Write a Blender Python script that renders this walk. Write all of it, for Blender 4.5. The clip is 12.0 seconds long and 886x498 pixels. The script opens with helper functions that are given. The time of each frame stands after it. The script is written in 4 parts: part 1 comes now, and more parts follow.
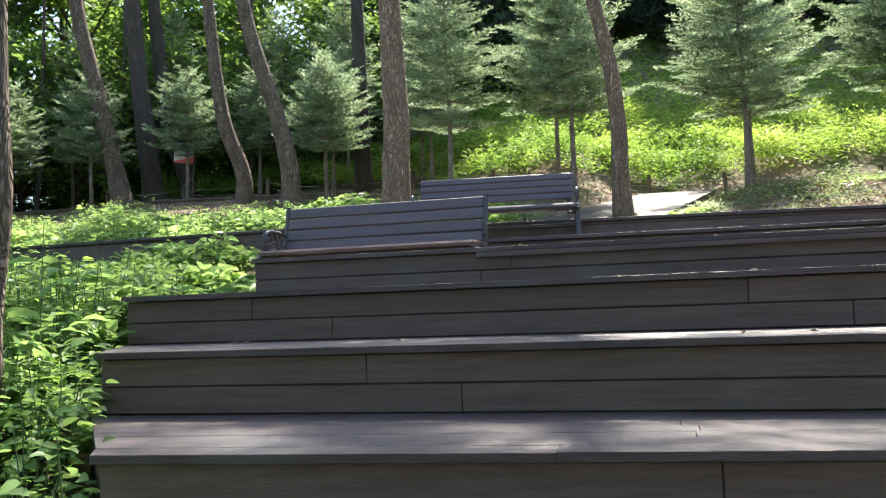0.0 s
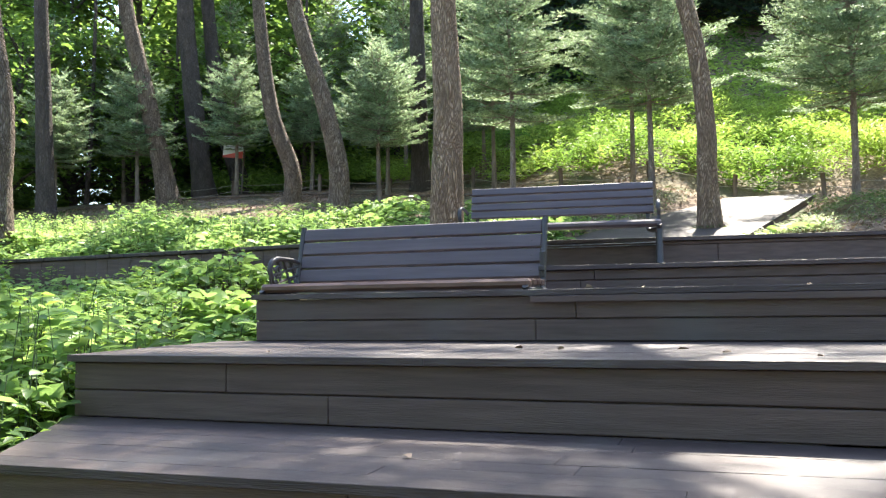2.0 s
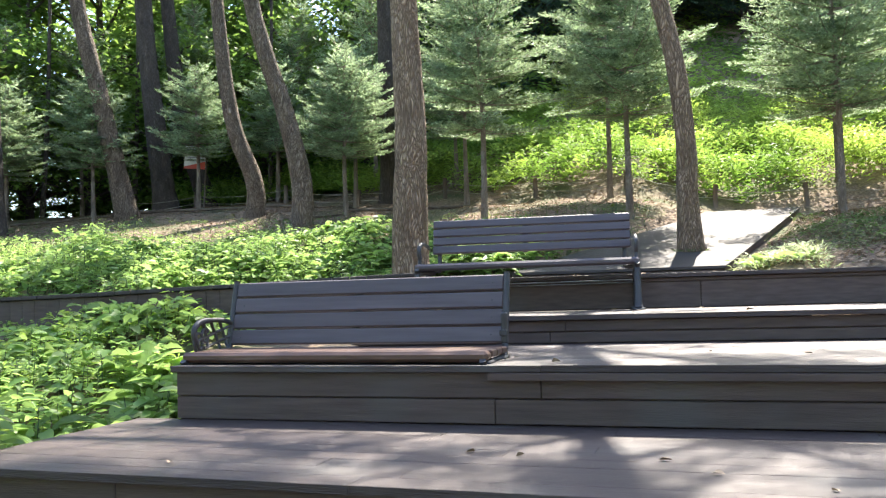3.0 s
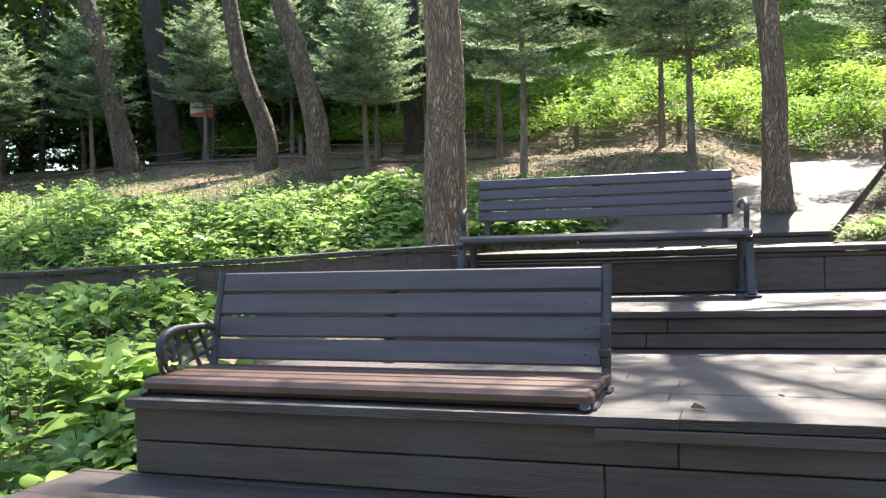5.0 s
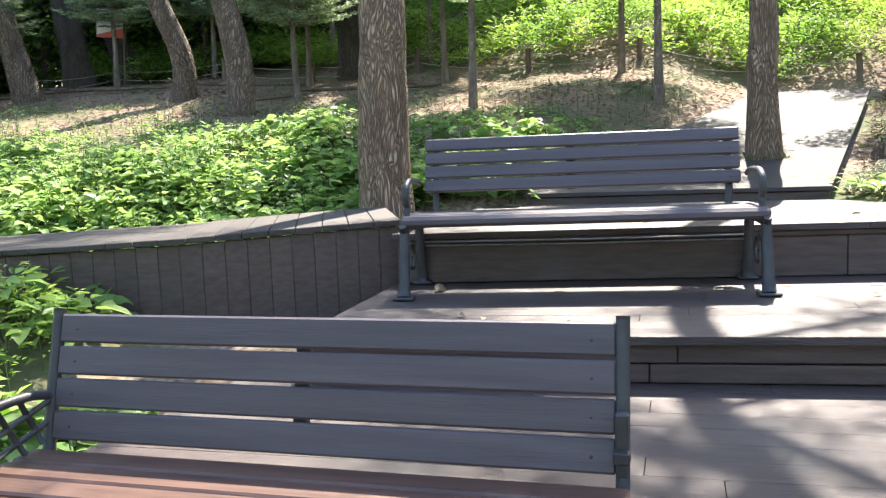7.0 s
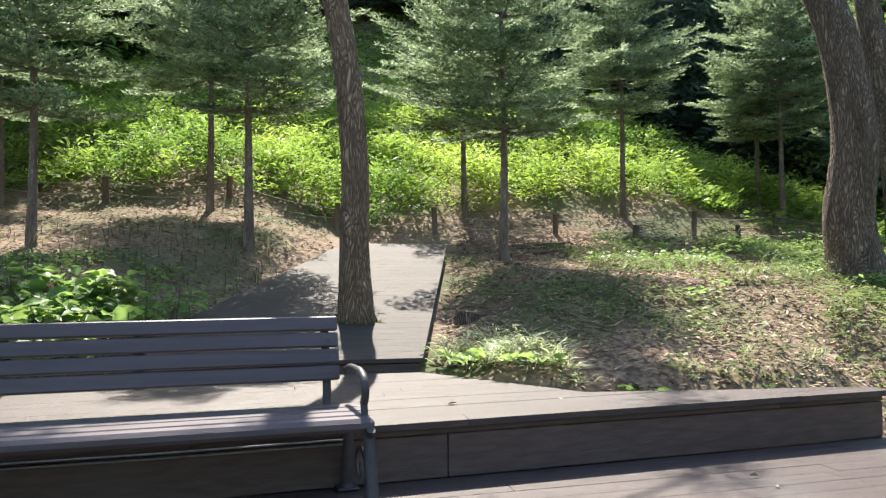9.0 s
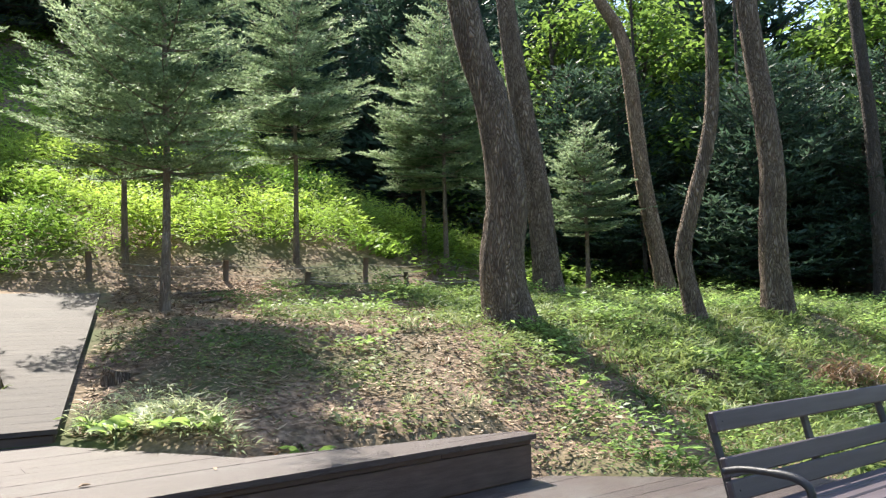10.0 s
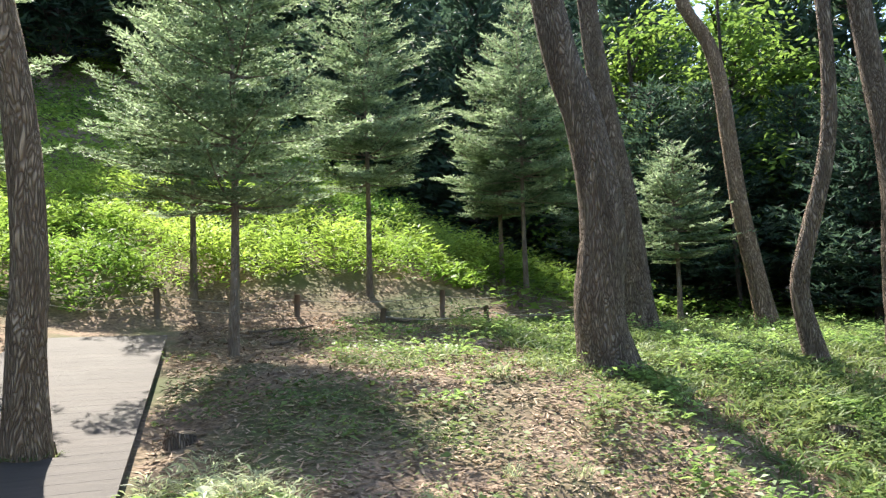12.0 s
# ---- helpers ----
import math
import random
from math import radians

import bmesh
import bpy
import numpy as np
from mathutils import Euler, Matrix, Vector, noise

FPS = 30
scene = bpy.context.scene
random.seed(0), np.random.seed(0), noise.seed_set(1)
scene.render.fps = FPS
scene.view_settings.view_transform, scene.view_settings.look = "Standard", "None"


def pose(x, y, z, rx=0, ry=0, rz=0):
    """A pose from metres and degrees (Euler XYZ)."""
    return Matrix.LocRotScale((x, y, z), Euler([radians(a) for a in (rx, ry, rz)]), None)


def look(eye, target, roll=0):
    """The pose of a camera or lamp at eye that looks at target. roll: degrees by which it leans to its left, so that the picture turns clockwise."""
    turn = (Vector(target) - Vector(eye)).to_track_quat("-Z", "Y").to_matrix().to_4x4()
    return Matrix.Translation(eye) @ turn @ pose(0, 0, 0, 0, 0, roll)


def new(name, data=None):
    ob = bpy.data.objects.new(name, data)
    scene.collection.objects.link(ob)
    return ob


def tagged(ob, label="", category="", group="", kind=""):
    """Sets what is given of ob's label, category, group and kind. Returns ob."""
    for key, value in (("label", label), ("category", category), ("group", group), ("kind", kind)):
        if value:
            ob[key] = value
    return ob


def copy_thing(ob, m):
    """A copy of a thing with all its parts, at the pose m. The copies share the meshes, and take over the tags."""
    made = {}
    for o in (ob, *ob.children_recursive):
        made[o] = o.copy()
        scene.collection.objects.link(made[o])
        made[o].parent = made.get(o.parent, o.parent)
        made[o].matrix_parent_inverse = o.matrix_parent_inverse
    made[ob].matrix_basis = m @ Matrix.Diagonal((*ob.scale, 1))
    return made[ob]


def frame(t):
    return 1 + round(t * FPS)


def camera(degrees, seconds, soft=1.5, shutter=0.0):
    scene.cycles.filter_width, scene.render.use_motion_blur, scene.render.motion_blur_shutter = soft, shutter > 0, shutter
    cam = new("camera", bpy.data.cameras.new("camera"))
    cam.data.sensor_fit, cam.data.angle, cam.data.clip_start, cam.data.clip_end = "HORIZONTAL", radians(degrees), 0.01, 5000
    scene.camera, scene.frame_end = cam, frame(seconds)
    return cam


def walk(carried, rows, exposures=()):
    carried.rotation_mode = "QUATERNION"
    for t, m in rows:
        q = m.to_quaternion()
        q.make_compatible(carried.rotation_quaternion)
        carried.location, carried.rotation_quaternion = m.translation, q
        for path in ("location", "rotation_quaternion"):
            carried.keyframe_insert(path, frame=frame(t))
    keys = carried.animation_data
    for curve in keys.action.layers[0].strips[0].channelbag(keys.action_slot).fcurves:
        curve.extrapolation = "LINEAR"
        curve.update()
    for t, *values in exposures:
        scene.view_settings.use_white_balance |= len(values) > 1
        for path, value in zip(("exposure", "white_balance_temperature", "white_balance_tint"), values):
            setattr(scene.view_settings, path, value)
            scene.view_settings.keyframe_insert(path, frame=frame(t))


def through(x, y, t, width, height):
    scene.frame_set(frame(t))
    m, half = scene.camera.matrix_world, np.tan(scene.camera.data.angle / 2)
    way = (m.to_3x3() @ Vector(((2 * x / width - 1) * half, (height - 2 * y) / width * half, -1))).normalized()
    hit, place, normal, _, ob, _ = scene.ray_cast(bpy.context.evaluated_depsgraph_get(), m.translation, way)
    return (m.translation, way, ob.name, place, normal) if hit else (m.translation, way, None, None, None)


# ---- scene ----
# ================= camera and walk =================
cam = camera(55.5, 12.0, soft=1.3)
PATH = [
    (0, (2.948, -6.342, -0.238), (2.438, -4.413, -0.095), -2.0),
    (0.5, (2.945, -6.107, -0.122), (2.356, -4.205, 0.056), -0.4),
    (1, (2.83, -5.763, -0.093), (2.152, -3.887, 0.05), -0.1),
    (1.5, (2.773, -5.49, 0.097), (2.086, -3.616, 0.23), -0.1),
    (2, (2.75, -5.045, 0.14), (2.084, -3.163, 0.26), -0.9),
    (2.5, (2.75, -4.727, 0.358), (2.128, -2.829, 0.467), -1.6),
    (4.5, (2.296, -3.372, 0.666), (1.651, -1.482, 0.771), -1.2),
    (5, (2.102, -3.136, 0.726), (1.432, -1.251, 0.713), -1.7),
    (5.5, (1.972, -2.942, 0.735), (1.289, -1.063, 0.687), -2.4),
    (6, (1.865, -2.555, 0.791), (1.179, -0.679, 0.686), -2.3),
    (6.5, (1.815, -2.32, 0.944), (1.165, -0.441, 0.725), -2.4),
    (6.7, (1.771, -2.233, 0.986), (1.162, -0.342, 0.759), -2.4),
    (8.3, (1.773, -1.539, 1.302), (1.618, 0.454, 1.225), -0.8),
    (8.5, (1.777, -1.496, 1.319), (1.733, 0.503, 1.269), -0.7),
    (9, (1.753, -1.392, 1.359), (2.157, 0.566, 1.4), -0.3),
    (9.5, (1.779, -1.321, 1.383), (2.6, 0.502, 1.44), -0.5),
    (10, (1.94, -1.184, 1.418), (3.035, 0.484, 1.552), -1.1),
    (10.5, (2.031, -1.006, 1.448), (3.167, 0.631, 1.624), -1.0),
    (11, (2.085, -0.733, 1.479), (3.234, 0.894, 1.664), -1.0),
    (11.5, (2.127, -0.561, 1.583), (3.284, 1.056, 1.793), -1.1),
    (12, (2.165, -0.455, 1.636), (3.124, 1.29, 1.821), -1.4),
]
EXPOSURES = [(0.0, 1.8), (0.5, 2.1), (1.5, 2.15), (2.5, 2.1), (5.5, 1.9), (6.0, 2.0), (6.5, 2.25), (7.3, 2.0), (8.5, 1.5), (9.5, 1.35), (12.0, 1.5)]
walk(cam, [(t, look(e, g, r)) for t, e, g, r in PATH], EXPOSURES)

# ================= world, sun =================
SUN_AZ, SUN_EL = 4.0, 54.0          # the sun stands ahead of the climb, degrees from +y towards +x
world = bpy.data.worlds.new("sky")
scene.world = world
world.use_nodes = True
wn = world.node_tree.nodes
sky = wn.new("ShaderNodeTexSky")
sky.sky_type, sky.sun_disc = "NISHITA", False
sky.sun_elevation, sky.sun_rotation = radians(SUN_EL), radians(SUN_AZ)
wn["Background"].inputs["Strength"].default_value = 0.15
world.node_tree.links.new(sky.outputs["Color"], wn["Background"].inputs["Color"])
sun = new("sun", bpy.data.lights.new("sun", "SUN"))
sun.data.energy, sun.data.angle, sun.data.color = 4.6, radians(0.55), (1.0, 0.94, 0.83)
_d = Vector((math.sin(radians(SUN_AZ)) * math.cos(radians(SUN_EL)), math.cos(radians(SUN_AZ)) * math.cos(radians(SUN_EL)), math.sin(radians(SUN_EL))))
sun.matrix_world = look(_d * 60, (0, 0, 0))


# ================= materials =================
def material(name, dark, light, scale=6.0, stretch=(1, 1, 1), rough=0.75, bump=0.3, bump_scale=40.0, detail=6.0, spot=None, spot_scale=1.2, spot_at=0.6, vary=0.15, metallic=0.0, island=False):
    """A surface with two scales of variation: grain between two colours, larger blotches, relief, and a shift of tone from piece to piece."""
    m = bpy.data.materials.new(name)
    m.use_nodes = True
    n, l = m.node_tree.nodes, m.node_tree.links
    b = n["Principled BSDF"]
    co = n.new("ShaderNodeTexCoord")
    mp = n.new("ShaderNodeMapping")
    mp.inputs["Scale"].default_value = stretch
    l.new(co.outputs["Object"], mp.inputs["Vector"])
    g = n.new("ShaderNodeTexNoise")
    g.inputs["Scale"].default_value, g.inputs["Detail"].default_value = scale, detail
    l.new(mp.outputs["Vector"], g.inputs["Vector"])
    ramp = n.new("ShaderNodeValToRGB")
    ramp.color_ramp.elements[0].position, ramp.color_ramp.elements[1].position = 0.3, 0.7
    ramp.color_ramp.elements[0].color, ramp.color_ramp.elements[1].color = (*dark, 1), (*light, 1)
    l.new(g.outputs["Fac"], ramp.inputs["Fac"])
    last = ramp.outputs["Color"]
    if spot:
        s = n.new("ShaderNodeTexNoise")
        s.inputs["Scale"].default_value, s.inputs["Detail"].default_value = spot_scale, 5
        l.new(co.outputs["Object"], s.inputs["Vector"])
        r2 = n.new("ShaderNodeValToRGB")
        r2.color_ramp.elements[0].position, r2.color_ramp.elements[1].position = spot_at - 0.08, spot_at + 0.1
        l.new(s.outputs["Fac"], r2.inputs["Fac"])
        mx = n.new("ShaderNodeMixRGB")
        mx.inputs["Color2"].default_value = (*spot, 1)
        l.new(r2.outputs["Color"], mx.inputs["Fac"])
        l.new(last, mx.inputs["Color1"])
        last = mx.outputs["Color"]
    if vary:
        if island:
            rnd = n.new("ShaderNodeNewGeometry").outputs["Random Per Island"]
        else:
            rnd = n.new("ShaderNodeObjectInfo").outputs["Random"]
        mr = n.new("ShaderNodeMapRange")
        mr.inputs["To Min"].default_value, mr.inputs["To Max"].default_value = 1 - vary, 1 + vary
        l.new(rnd, mr.inputs["Value"])
        hs = n.new("ShaderNodeHueSaturation")
        l.new(mr.outputs["Result"], hs.inputs["Value"])
        l.new(last, hs.inputs["Color"])
        last = hs.outputs["Color"]
    l.new(last, b.inputs["Base Color"])
    b.inputs["Roughness"].default_value, b.inputs["Metallic"].default_value = rough, metallic
    if bump:
        h = n.new("ShaderNodeTexNoise")
        h.inputs["Scale"].default_value, h.inputs["Detail"].default_value = bump_scale, 5
        l.new(mp.outputs["Vector"], h.inputs["Vector"])
        bp = n.new("ShaderNodeBump")
        bp.inputs["Strength"].default_value, bp.inputs["Distance"].default_value = bump, 0.01
        l.new(h.outputs["Fac"], bp.inputs["Height"])
        l.new(bp.outputs["Normal"], b.inputs["Normal"])
    return m


def leaf_material(name, dark, light, through=0.5, rough=0.5, gloss=0.5, patch=0.8):
    """Leaves: tone by leaf and by patch, light that shines through."""
    m = material(name, dark, light, scale=patch, rough=rough, bump=0, vary=0.35, island=True, detail=3)
    n, l = m.node_tree.nodes, m.node_tree.links
    b = n["Principled BSDF"]
    b.inputs["Specular IOR Level"].default_value = gloss
    col = b.inputs["Base Color"].links[0].from_socket
    tr = n.new("ShaderNodeBsdfTranslucent")
    hs = n.new("ShaderNodeHueSaturation")
    hs.inputs["Hue"].default_value, hs.inputs["Value"].default_value = 0.485, 1.5
    l.new(col, hs.inputs["Color"])
    l.new(hs.outputs["Color"], tr.inputs["Color"])
    mx = n.new("ShaderNodeMixShader")
    mx.inputs["Fac"].default_value = through
    l.new(b.outputs["BSDF"], mx.inputs[1])
    l.new(tr.outputs["BSDF"], mx.inputs[2])
    l.new(mx.outputs["Shader"], n["Material Output"].inputs["Surface"])
    return m


def bark_material(name, dark, light, scale=9.0, flake=0.75):
    """Bark broken into upright plates by cracks."""
    m = material(name, dark, light, scale=scale, stretch=(1, 1, 0.35), rough=0.9, bump=0, spot=tuple(0.5 * (a + c) for a, c in zip(dark, light)), spot_scale=2.0, spot_at=0.55, vary=0.12)
    n, l = m.node_tree.nodes, m.node_tree.links
    b = n["Principled BSDF"]
    col = b.inputs["Base Color"].links[0].from_socket
    co = n.new("ShaderNodeTexCoord")
    mp = n.new("ShaderNodeMapping")
    mp.inputs["Scale"].default_value = (1, 1, 0.2)
    l.new(co.outputs["Object"], mp.inputs["Vector"])
    wob = n.new("ShaderNodeTexNoise")
    wob.inputs["Scale"].default_value = 7
    l.new(mp.outputs["Vector"], wob.inputs["Vector"])
    add = n.new("ShaderNodeMixRGB")
    add.blend_type = "ADD"
    add.inputs["Fac"].default_value = 0.24
    l.new(mp.outputs["Vector"], add.inputs["Color1"])
    l.new(wob.outputs["Color"], add.inputs["Color2"])
    v = n.new("ShaderNodeTexVoronoi")
    v.feature = "DISTANCE_TO_EDGE"
    v.inputs["Scale"].default_value = 46
    l.new(add.outputs["Color"], v.inputs["Vector"])
    r = n.new("ShaderNodeValToRGB")
    r.color_ramp.elements[0].position, r.color_ramp.elements[1].position = 0.0, 0.30
    r.color_ramp.elements[0].color = (0.29, 0.24, 0.20, 1)
    l.new(v.outputs["Distance"], r.inputs["Fac"])
    mul = n.new("ShaderNodeMixRGB")
    mul.blend_type = "MULTIPLY"
    mul.inputs["Fac"].default_value = flake
    l.new(col, mul.inputs["Color1"])
    l.new(r.outputs["Color"], mul.inputs["Color2"])
    l.new(mul.outputs["Color"], b.inputs["Base Color"])
    bp = n.new("ShaderNodeBump")
    bp.inputs["Strength"].default_value, bp.inputs["Distance"].default_value = 1.0, 0.03
    l.new(r.outputs["Color"], bp.inputs["Height"])
    l.new(bp.outputs["Normal"], b.inputs["Normal"])
    return m


M_TREAD = material("weathered_deck_boards", (0.047, 0.030, 0.027), (0.084, 0.058, 0.051), scale=5, stretch=(0.5, 9, 9), rough=0.52, bump=0.6, bump_scale=26, spot=(0.095, 0.082, 0.074), spot_scale=1.6, spot_at=0.62, vary=0.10)
M_RISER = material("stained_riser_boards", (0.073, 0.045, 0.038), (0.120, 0.079, 0.066), scale=5, stretch=(0.5, 9, 9), rough=0.6, bump=0.3, bump_scale=30, spot=(0.105, 0.082, 0.074), spot_scale=1.1, spot_at=0.64, vary=0.12)
M_WALK = material("boardwalk_planks", (0.045, 0.033, 0.028), (0.078, 0.059, 0.049), scale=6, stretch=(0.5, 7, 7), rough=0.72, bump=0.4, spot=(0.082, 0.066, 0.057), spot_scale=1.5, spot_at=0.6, vary=0.10)
M_SLAT = material("painted_bench_slats", (0.080, 0.060, 0.068), (0.115, 0.090, 0.100), scale=4, stretch=(0.6, 8, 8), rough=0.5, bump=0.12, bump_scale=25, spot=(0.10, 0.085, 0.082), spot_scale=2.5, spot_at=0.7, vary=0.07)
M_SEAT = material("worn_seat_slats", (0.075, 0.040, 0.030), (0.14, 0.072, 0.050), scale=5, stretch=(0.6, 8, 8), rough=0.42, bump=0.15, bump_scale=25, spot=(0.17, 0.10, 0.075), spot_scale=3, spot_at=0.62, vary=0.1)
M_IRON = material("cast_iron", (0.040, 0.036, 0.038), (0.078, 0.072, 0.074), scale=12, rough=0.5, bump=0.2, bump_scale=60, metallic=0.12, vary=0.05)
M_STEEL = material("bolt_steel", (0.25, 0.25, 0.26), (0.4, 0.4, 0.42), scale=20, rough=0.4, bump=0, metallic=0.9, vary=0)
M_SOIL = material("forest_floor", (0.085, 0.053, 0.035), (0.36, 0.250, 0.165), scale=24, rough=0.95, bump=0.9, bump_scale=22, spot=(0.085, 0.095, 0.035), spot_scale=0.7, spot_at=0.52, vary=0)
M_LITTER = material("dry_leaf_litter", (0.13, 0.076, 0.046), (0.58, 0.43, 0.29), scale=2.2, rough=0.8, bump=0, vary=0.45, island=True)
M_PINE = bark_material("pine_bark", (0.18, 0.128, 0.092), (0.42, 0.325, 0.245), flake=0.95)
M_RED = bark_material("red_pine_bark", (0.30, 0.195, 0.120), (0.58, 0.42, 0.285), flake=0.9)
# Bark colour lowered to hold the shade of the wood; same plates as pine_bark.
M_DARKBARK = bark_material("bark_darkened_for_shade", (0.080, 0.062, 0.050), (0.16, 0.128, 0.104))
M_FIRBARK = bark_material("fir_bark", (0.22, 0.165, 0.125), (0.42, 0.34, 0.27), scale=14, flake=0.35)
M_NEEDLE = leaf_material("fir_needles", (0.062, 0.110, 0.048), (0.35, 0.45, 0.26), through=0.48, rough=0.5, gloss=0.35, patch=3.0)
M_PINENEEDLE = leaf_material("pine_needles", (0.05, 0.085, 0.03), (0.11, 0.16, 0.06), through=0.35, gloss=0.2)
M_HERB = leaf_material("herb_leaves", (0.11, 0.205, 0.05), (0.27, 0.40, 0.115), through=0.55, rough=0.45, gloss=0.4)
M_SLOPE = leaf_material("slope_leaves", (0.080, 0.185, 0.030), (0.32, 0.45, 0.080), through=0.55, gloss=0.3, patch=0.45)
M_GRASS = leaf_material("grass_blades", (0.09, 0.15, 0.045), (0.20, 0.26, 0.09), through=0.4, gloss=0.2)
M_BROAD = leaf_material("broadleaf", (0.06, 0.125, 0.025), (0.175, 0.28, 0.055), through=0.58, gloss=0.2)
# Darker than fir_needles; the firs labelled shaded carry their shade in this colour.
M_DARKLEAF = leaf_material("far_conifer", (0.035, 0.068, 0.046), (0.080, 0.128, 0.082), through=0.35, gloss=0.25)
M_STALK = material("green_stalks", (0.05, 0.09, 0.03), (0.09, 0.13, 0.05), rough=0.7, bump=0, vary=0.1)
M_SIGN = material("white_sign_sheet", (0.62, 0.63, 0.64), (0.75, 0.76, 0.77), scale=3, rough=0.5, bump=0, vary=0)
M_SIGNRED = material("red_sign_band", (0.42, 0.05, 0.03), (0.52, 0.08, 0.05), scale=3, rough=0.5, bump=0, vary=0)
M_SIGNTEXT = material("grey_print", (0.18, 0.19, 0.2), (0.24, 0.25, 0.26), scale=3, rough=0.5, bump=0, vary=0)
M_STAKE = material("round_stake_wood", (0.08, 0.055, 0.038), (0.17, 0.125, 0.088), scale=9, stretch=(1, 1, .2), rough=0.85, bump=0.5, vary=0.15)
M_CUT = material("cut_wood", (0.20, 0.13, 0.08), (0.32, 0.22, 0.14), scale=20, rough=0.85, bump=0.3, vary=0)
M_ROPE = material("pale_rope", (0.30, 0.26, 0.20), (0.45, 0.40, 0.32), scale=40, rough=0.9, bump=0.3, vary=0)
M_PALE = leaf_material("pale_grass", (0.22, 0.28, 0.12), (0.44, 0.48, 0.29), through=0.45, gloss=0.4)
M_STRAW = leaf_material("dry_straw", (0.17, 0.10, 0.05), (0.30, 0.19, 0.10), through=0.2)
M_FLOWER = leaf_material("pale_leaf", (0.5, 0.52, 0.42), (0.62, 0.64, 0.55), through=0.3)

R = random.Random(7)
RNG = np.random.default_rng(11)


# ================= makers =================
def part(name, bm, mat, parent=None, label=""):
    me = bpy.data.meshes.new(name)
    bm.to_mesh(me)
    bm.free()
    me.materials.append(mat)
    ob = new(name, me)
    if parent:
        ob.parent = parent
    if label:
        ob["label"] = label
    return ob


def rawmesh(name, verts, faces, mat, parent=None, smooth=False):
    """One mesh from arrays; faces all of one size."""
    verts, faces = np.asarray(verts, np.float32).reshape(-1, 3), np.asarray(faces, np.int32)
    me = bpy.data.meshes.new(name)
    k = faces.shape[1]
    me.vertices.add(len(verts))
    me.vertices.foreach_set("co", verts.ravel())
    me.loops.add(faces.size)
    me.loops.foreach_set("vertex_index", faces.ravel())
    me.polygons.add(len(faces))
    me.polygons.foreach_set("loop_start", np.arange(0, faces.size, k, dtype=np.int32))
    if smooth:
        me.polygons.foreach_set("use_smooth", np.ones(len(faces), bool))
    me.update(calc_edges=True)
    me.materials.append(mat)
    ob = new(name, me)
    if parent:
        ob.parent = parent
    return ob


def prism(bm, outline, z0, z1, bevel=0.006):
    """An upright block over a flat outline; z0 and z1 may be numbers or one height for each corner."""
    k = len(outline)
    lo = z0 if isinstance(z0, (list, tuple)) else [z0] * k
    hi = z1 if isinstance(z1, (list, tuple)) else [z1] * k
    a = [bm.verts.new((x, y, z)) for (x, y), z in zip(outline, lo)]
    b = [bm.verts.new((x, y, z)) for (x, y), z in zip(outline, hi)]
    fs = [bm.faces.new(a[::-1]), bm.faces.new(b)]
    fs += [bm.faces.new((a[i], a[(i + 1) % k], b[(i + 1) % k], b[i])) for i in range(k)]
    bmesh.ops.recalc_face_normals(bm, faces=fs)
    if bevel:
        es = list({e for f in fs for e in f.edges})
        bmesh.ops.bevel(bm, geom=es, offset=bevel, segments=1, affect="EDGES", clamp_overlap=True)


def block(bm, x0, x1, y0, y1, z0, z1, bevel=0.006, turn=None):
    n0 = len(bm.verts)
    prism(bm, [(x0, y0), (x1, y0), (x1, y1), (x0, y1)], z0, z1, bevel)
    if turn:
        bm.verts.ensure_lookup_table()
        bmesh.ops.transform(bm, matrix=turn, verts=bm.verts[n0:])


def tube_arrays(pts, radii, sides=8, lump=0.0, rng=None):
    """A tube along pts, with one radius a point: vertices and quads."""
    pts = [Vector(p) for p in pts]
    vs, fs = [], []
    ref = Vector((0.31, 0.9, 0.12))
    for i, p in enumerate(pts):
        d = (pts[min(i + 1, len(pts) - 1)] - pts[max(i - 1, 0)]).normalized()
        u = d.cross(ref)
        if u.length < 0.05:
            u = d.cross(Vector((1, 0, 0)))
        u.normalize()
        w = d.cross(u)
        for k in range(sides):
            a = 2 * math.pi * k / sides
            r = radii[i] * (1 + (lump * (rng.random() - 0.5) if rng else 0))
            vs.append(p + u * (r * math.cos(a)) + w * (r * math.sin(a)))
    for i in range(len(pts) - 1):
        for k in range(sides):
            k2 = (k + 1) % sides
            fs.append((i * sides + k, i * sides + k2, (i + 1) * sides + k2, (i + 1) * sides + k))
    return vs, fs


def tube(bm, pts, radii, sides=8, lump=0.0, rng=None, caps=True):
    if not isinstance(radii, (list, tuple)):
        radii = [radii] * len(pts)
    vs, fs = tube_arrays(pts, radii, sides, lump, rng)
    bv = [bm.verts.new(v) for v in vs]
    for f in fs:
        bm.faces.new([bv[i] for i in f]).smooth = True
    if caps:
        bm.faces.new(bv[:sides])
        bm.faces.new(bv[-sides:][::-1])


def spline(ctrl, n):
    """n + 1 points on a smooth line through the control points."""
    c = [Vector(p) for p in ctrl]
    c = [c[0] * 2 - c[1], *c, c[-1] * 2 - c[-2]]
    out = []
    segs = len(c) - 3
    for i in range(n + 1):
        u = i / n * segs
        k = min(int(u), segs - 1)
        t = u - k
        p0, p1, p2, p3 = c[k:k + 4]
        out.append(0.5 * (2 * p1 + (p2 - p0) * t + (2 * p0 - 5 * p1 + 4 * p2 - p3) * t * t + (3 * p1 - p0 - 3 * p2 + p3) * t ** 3))
    return out


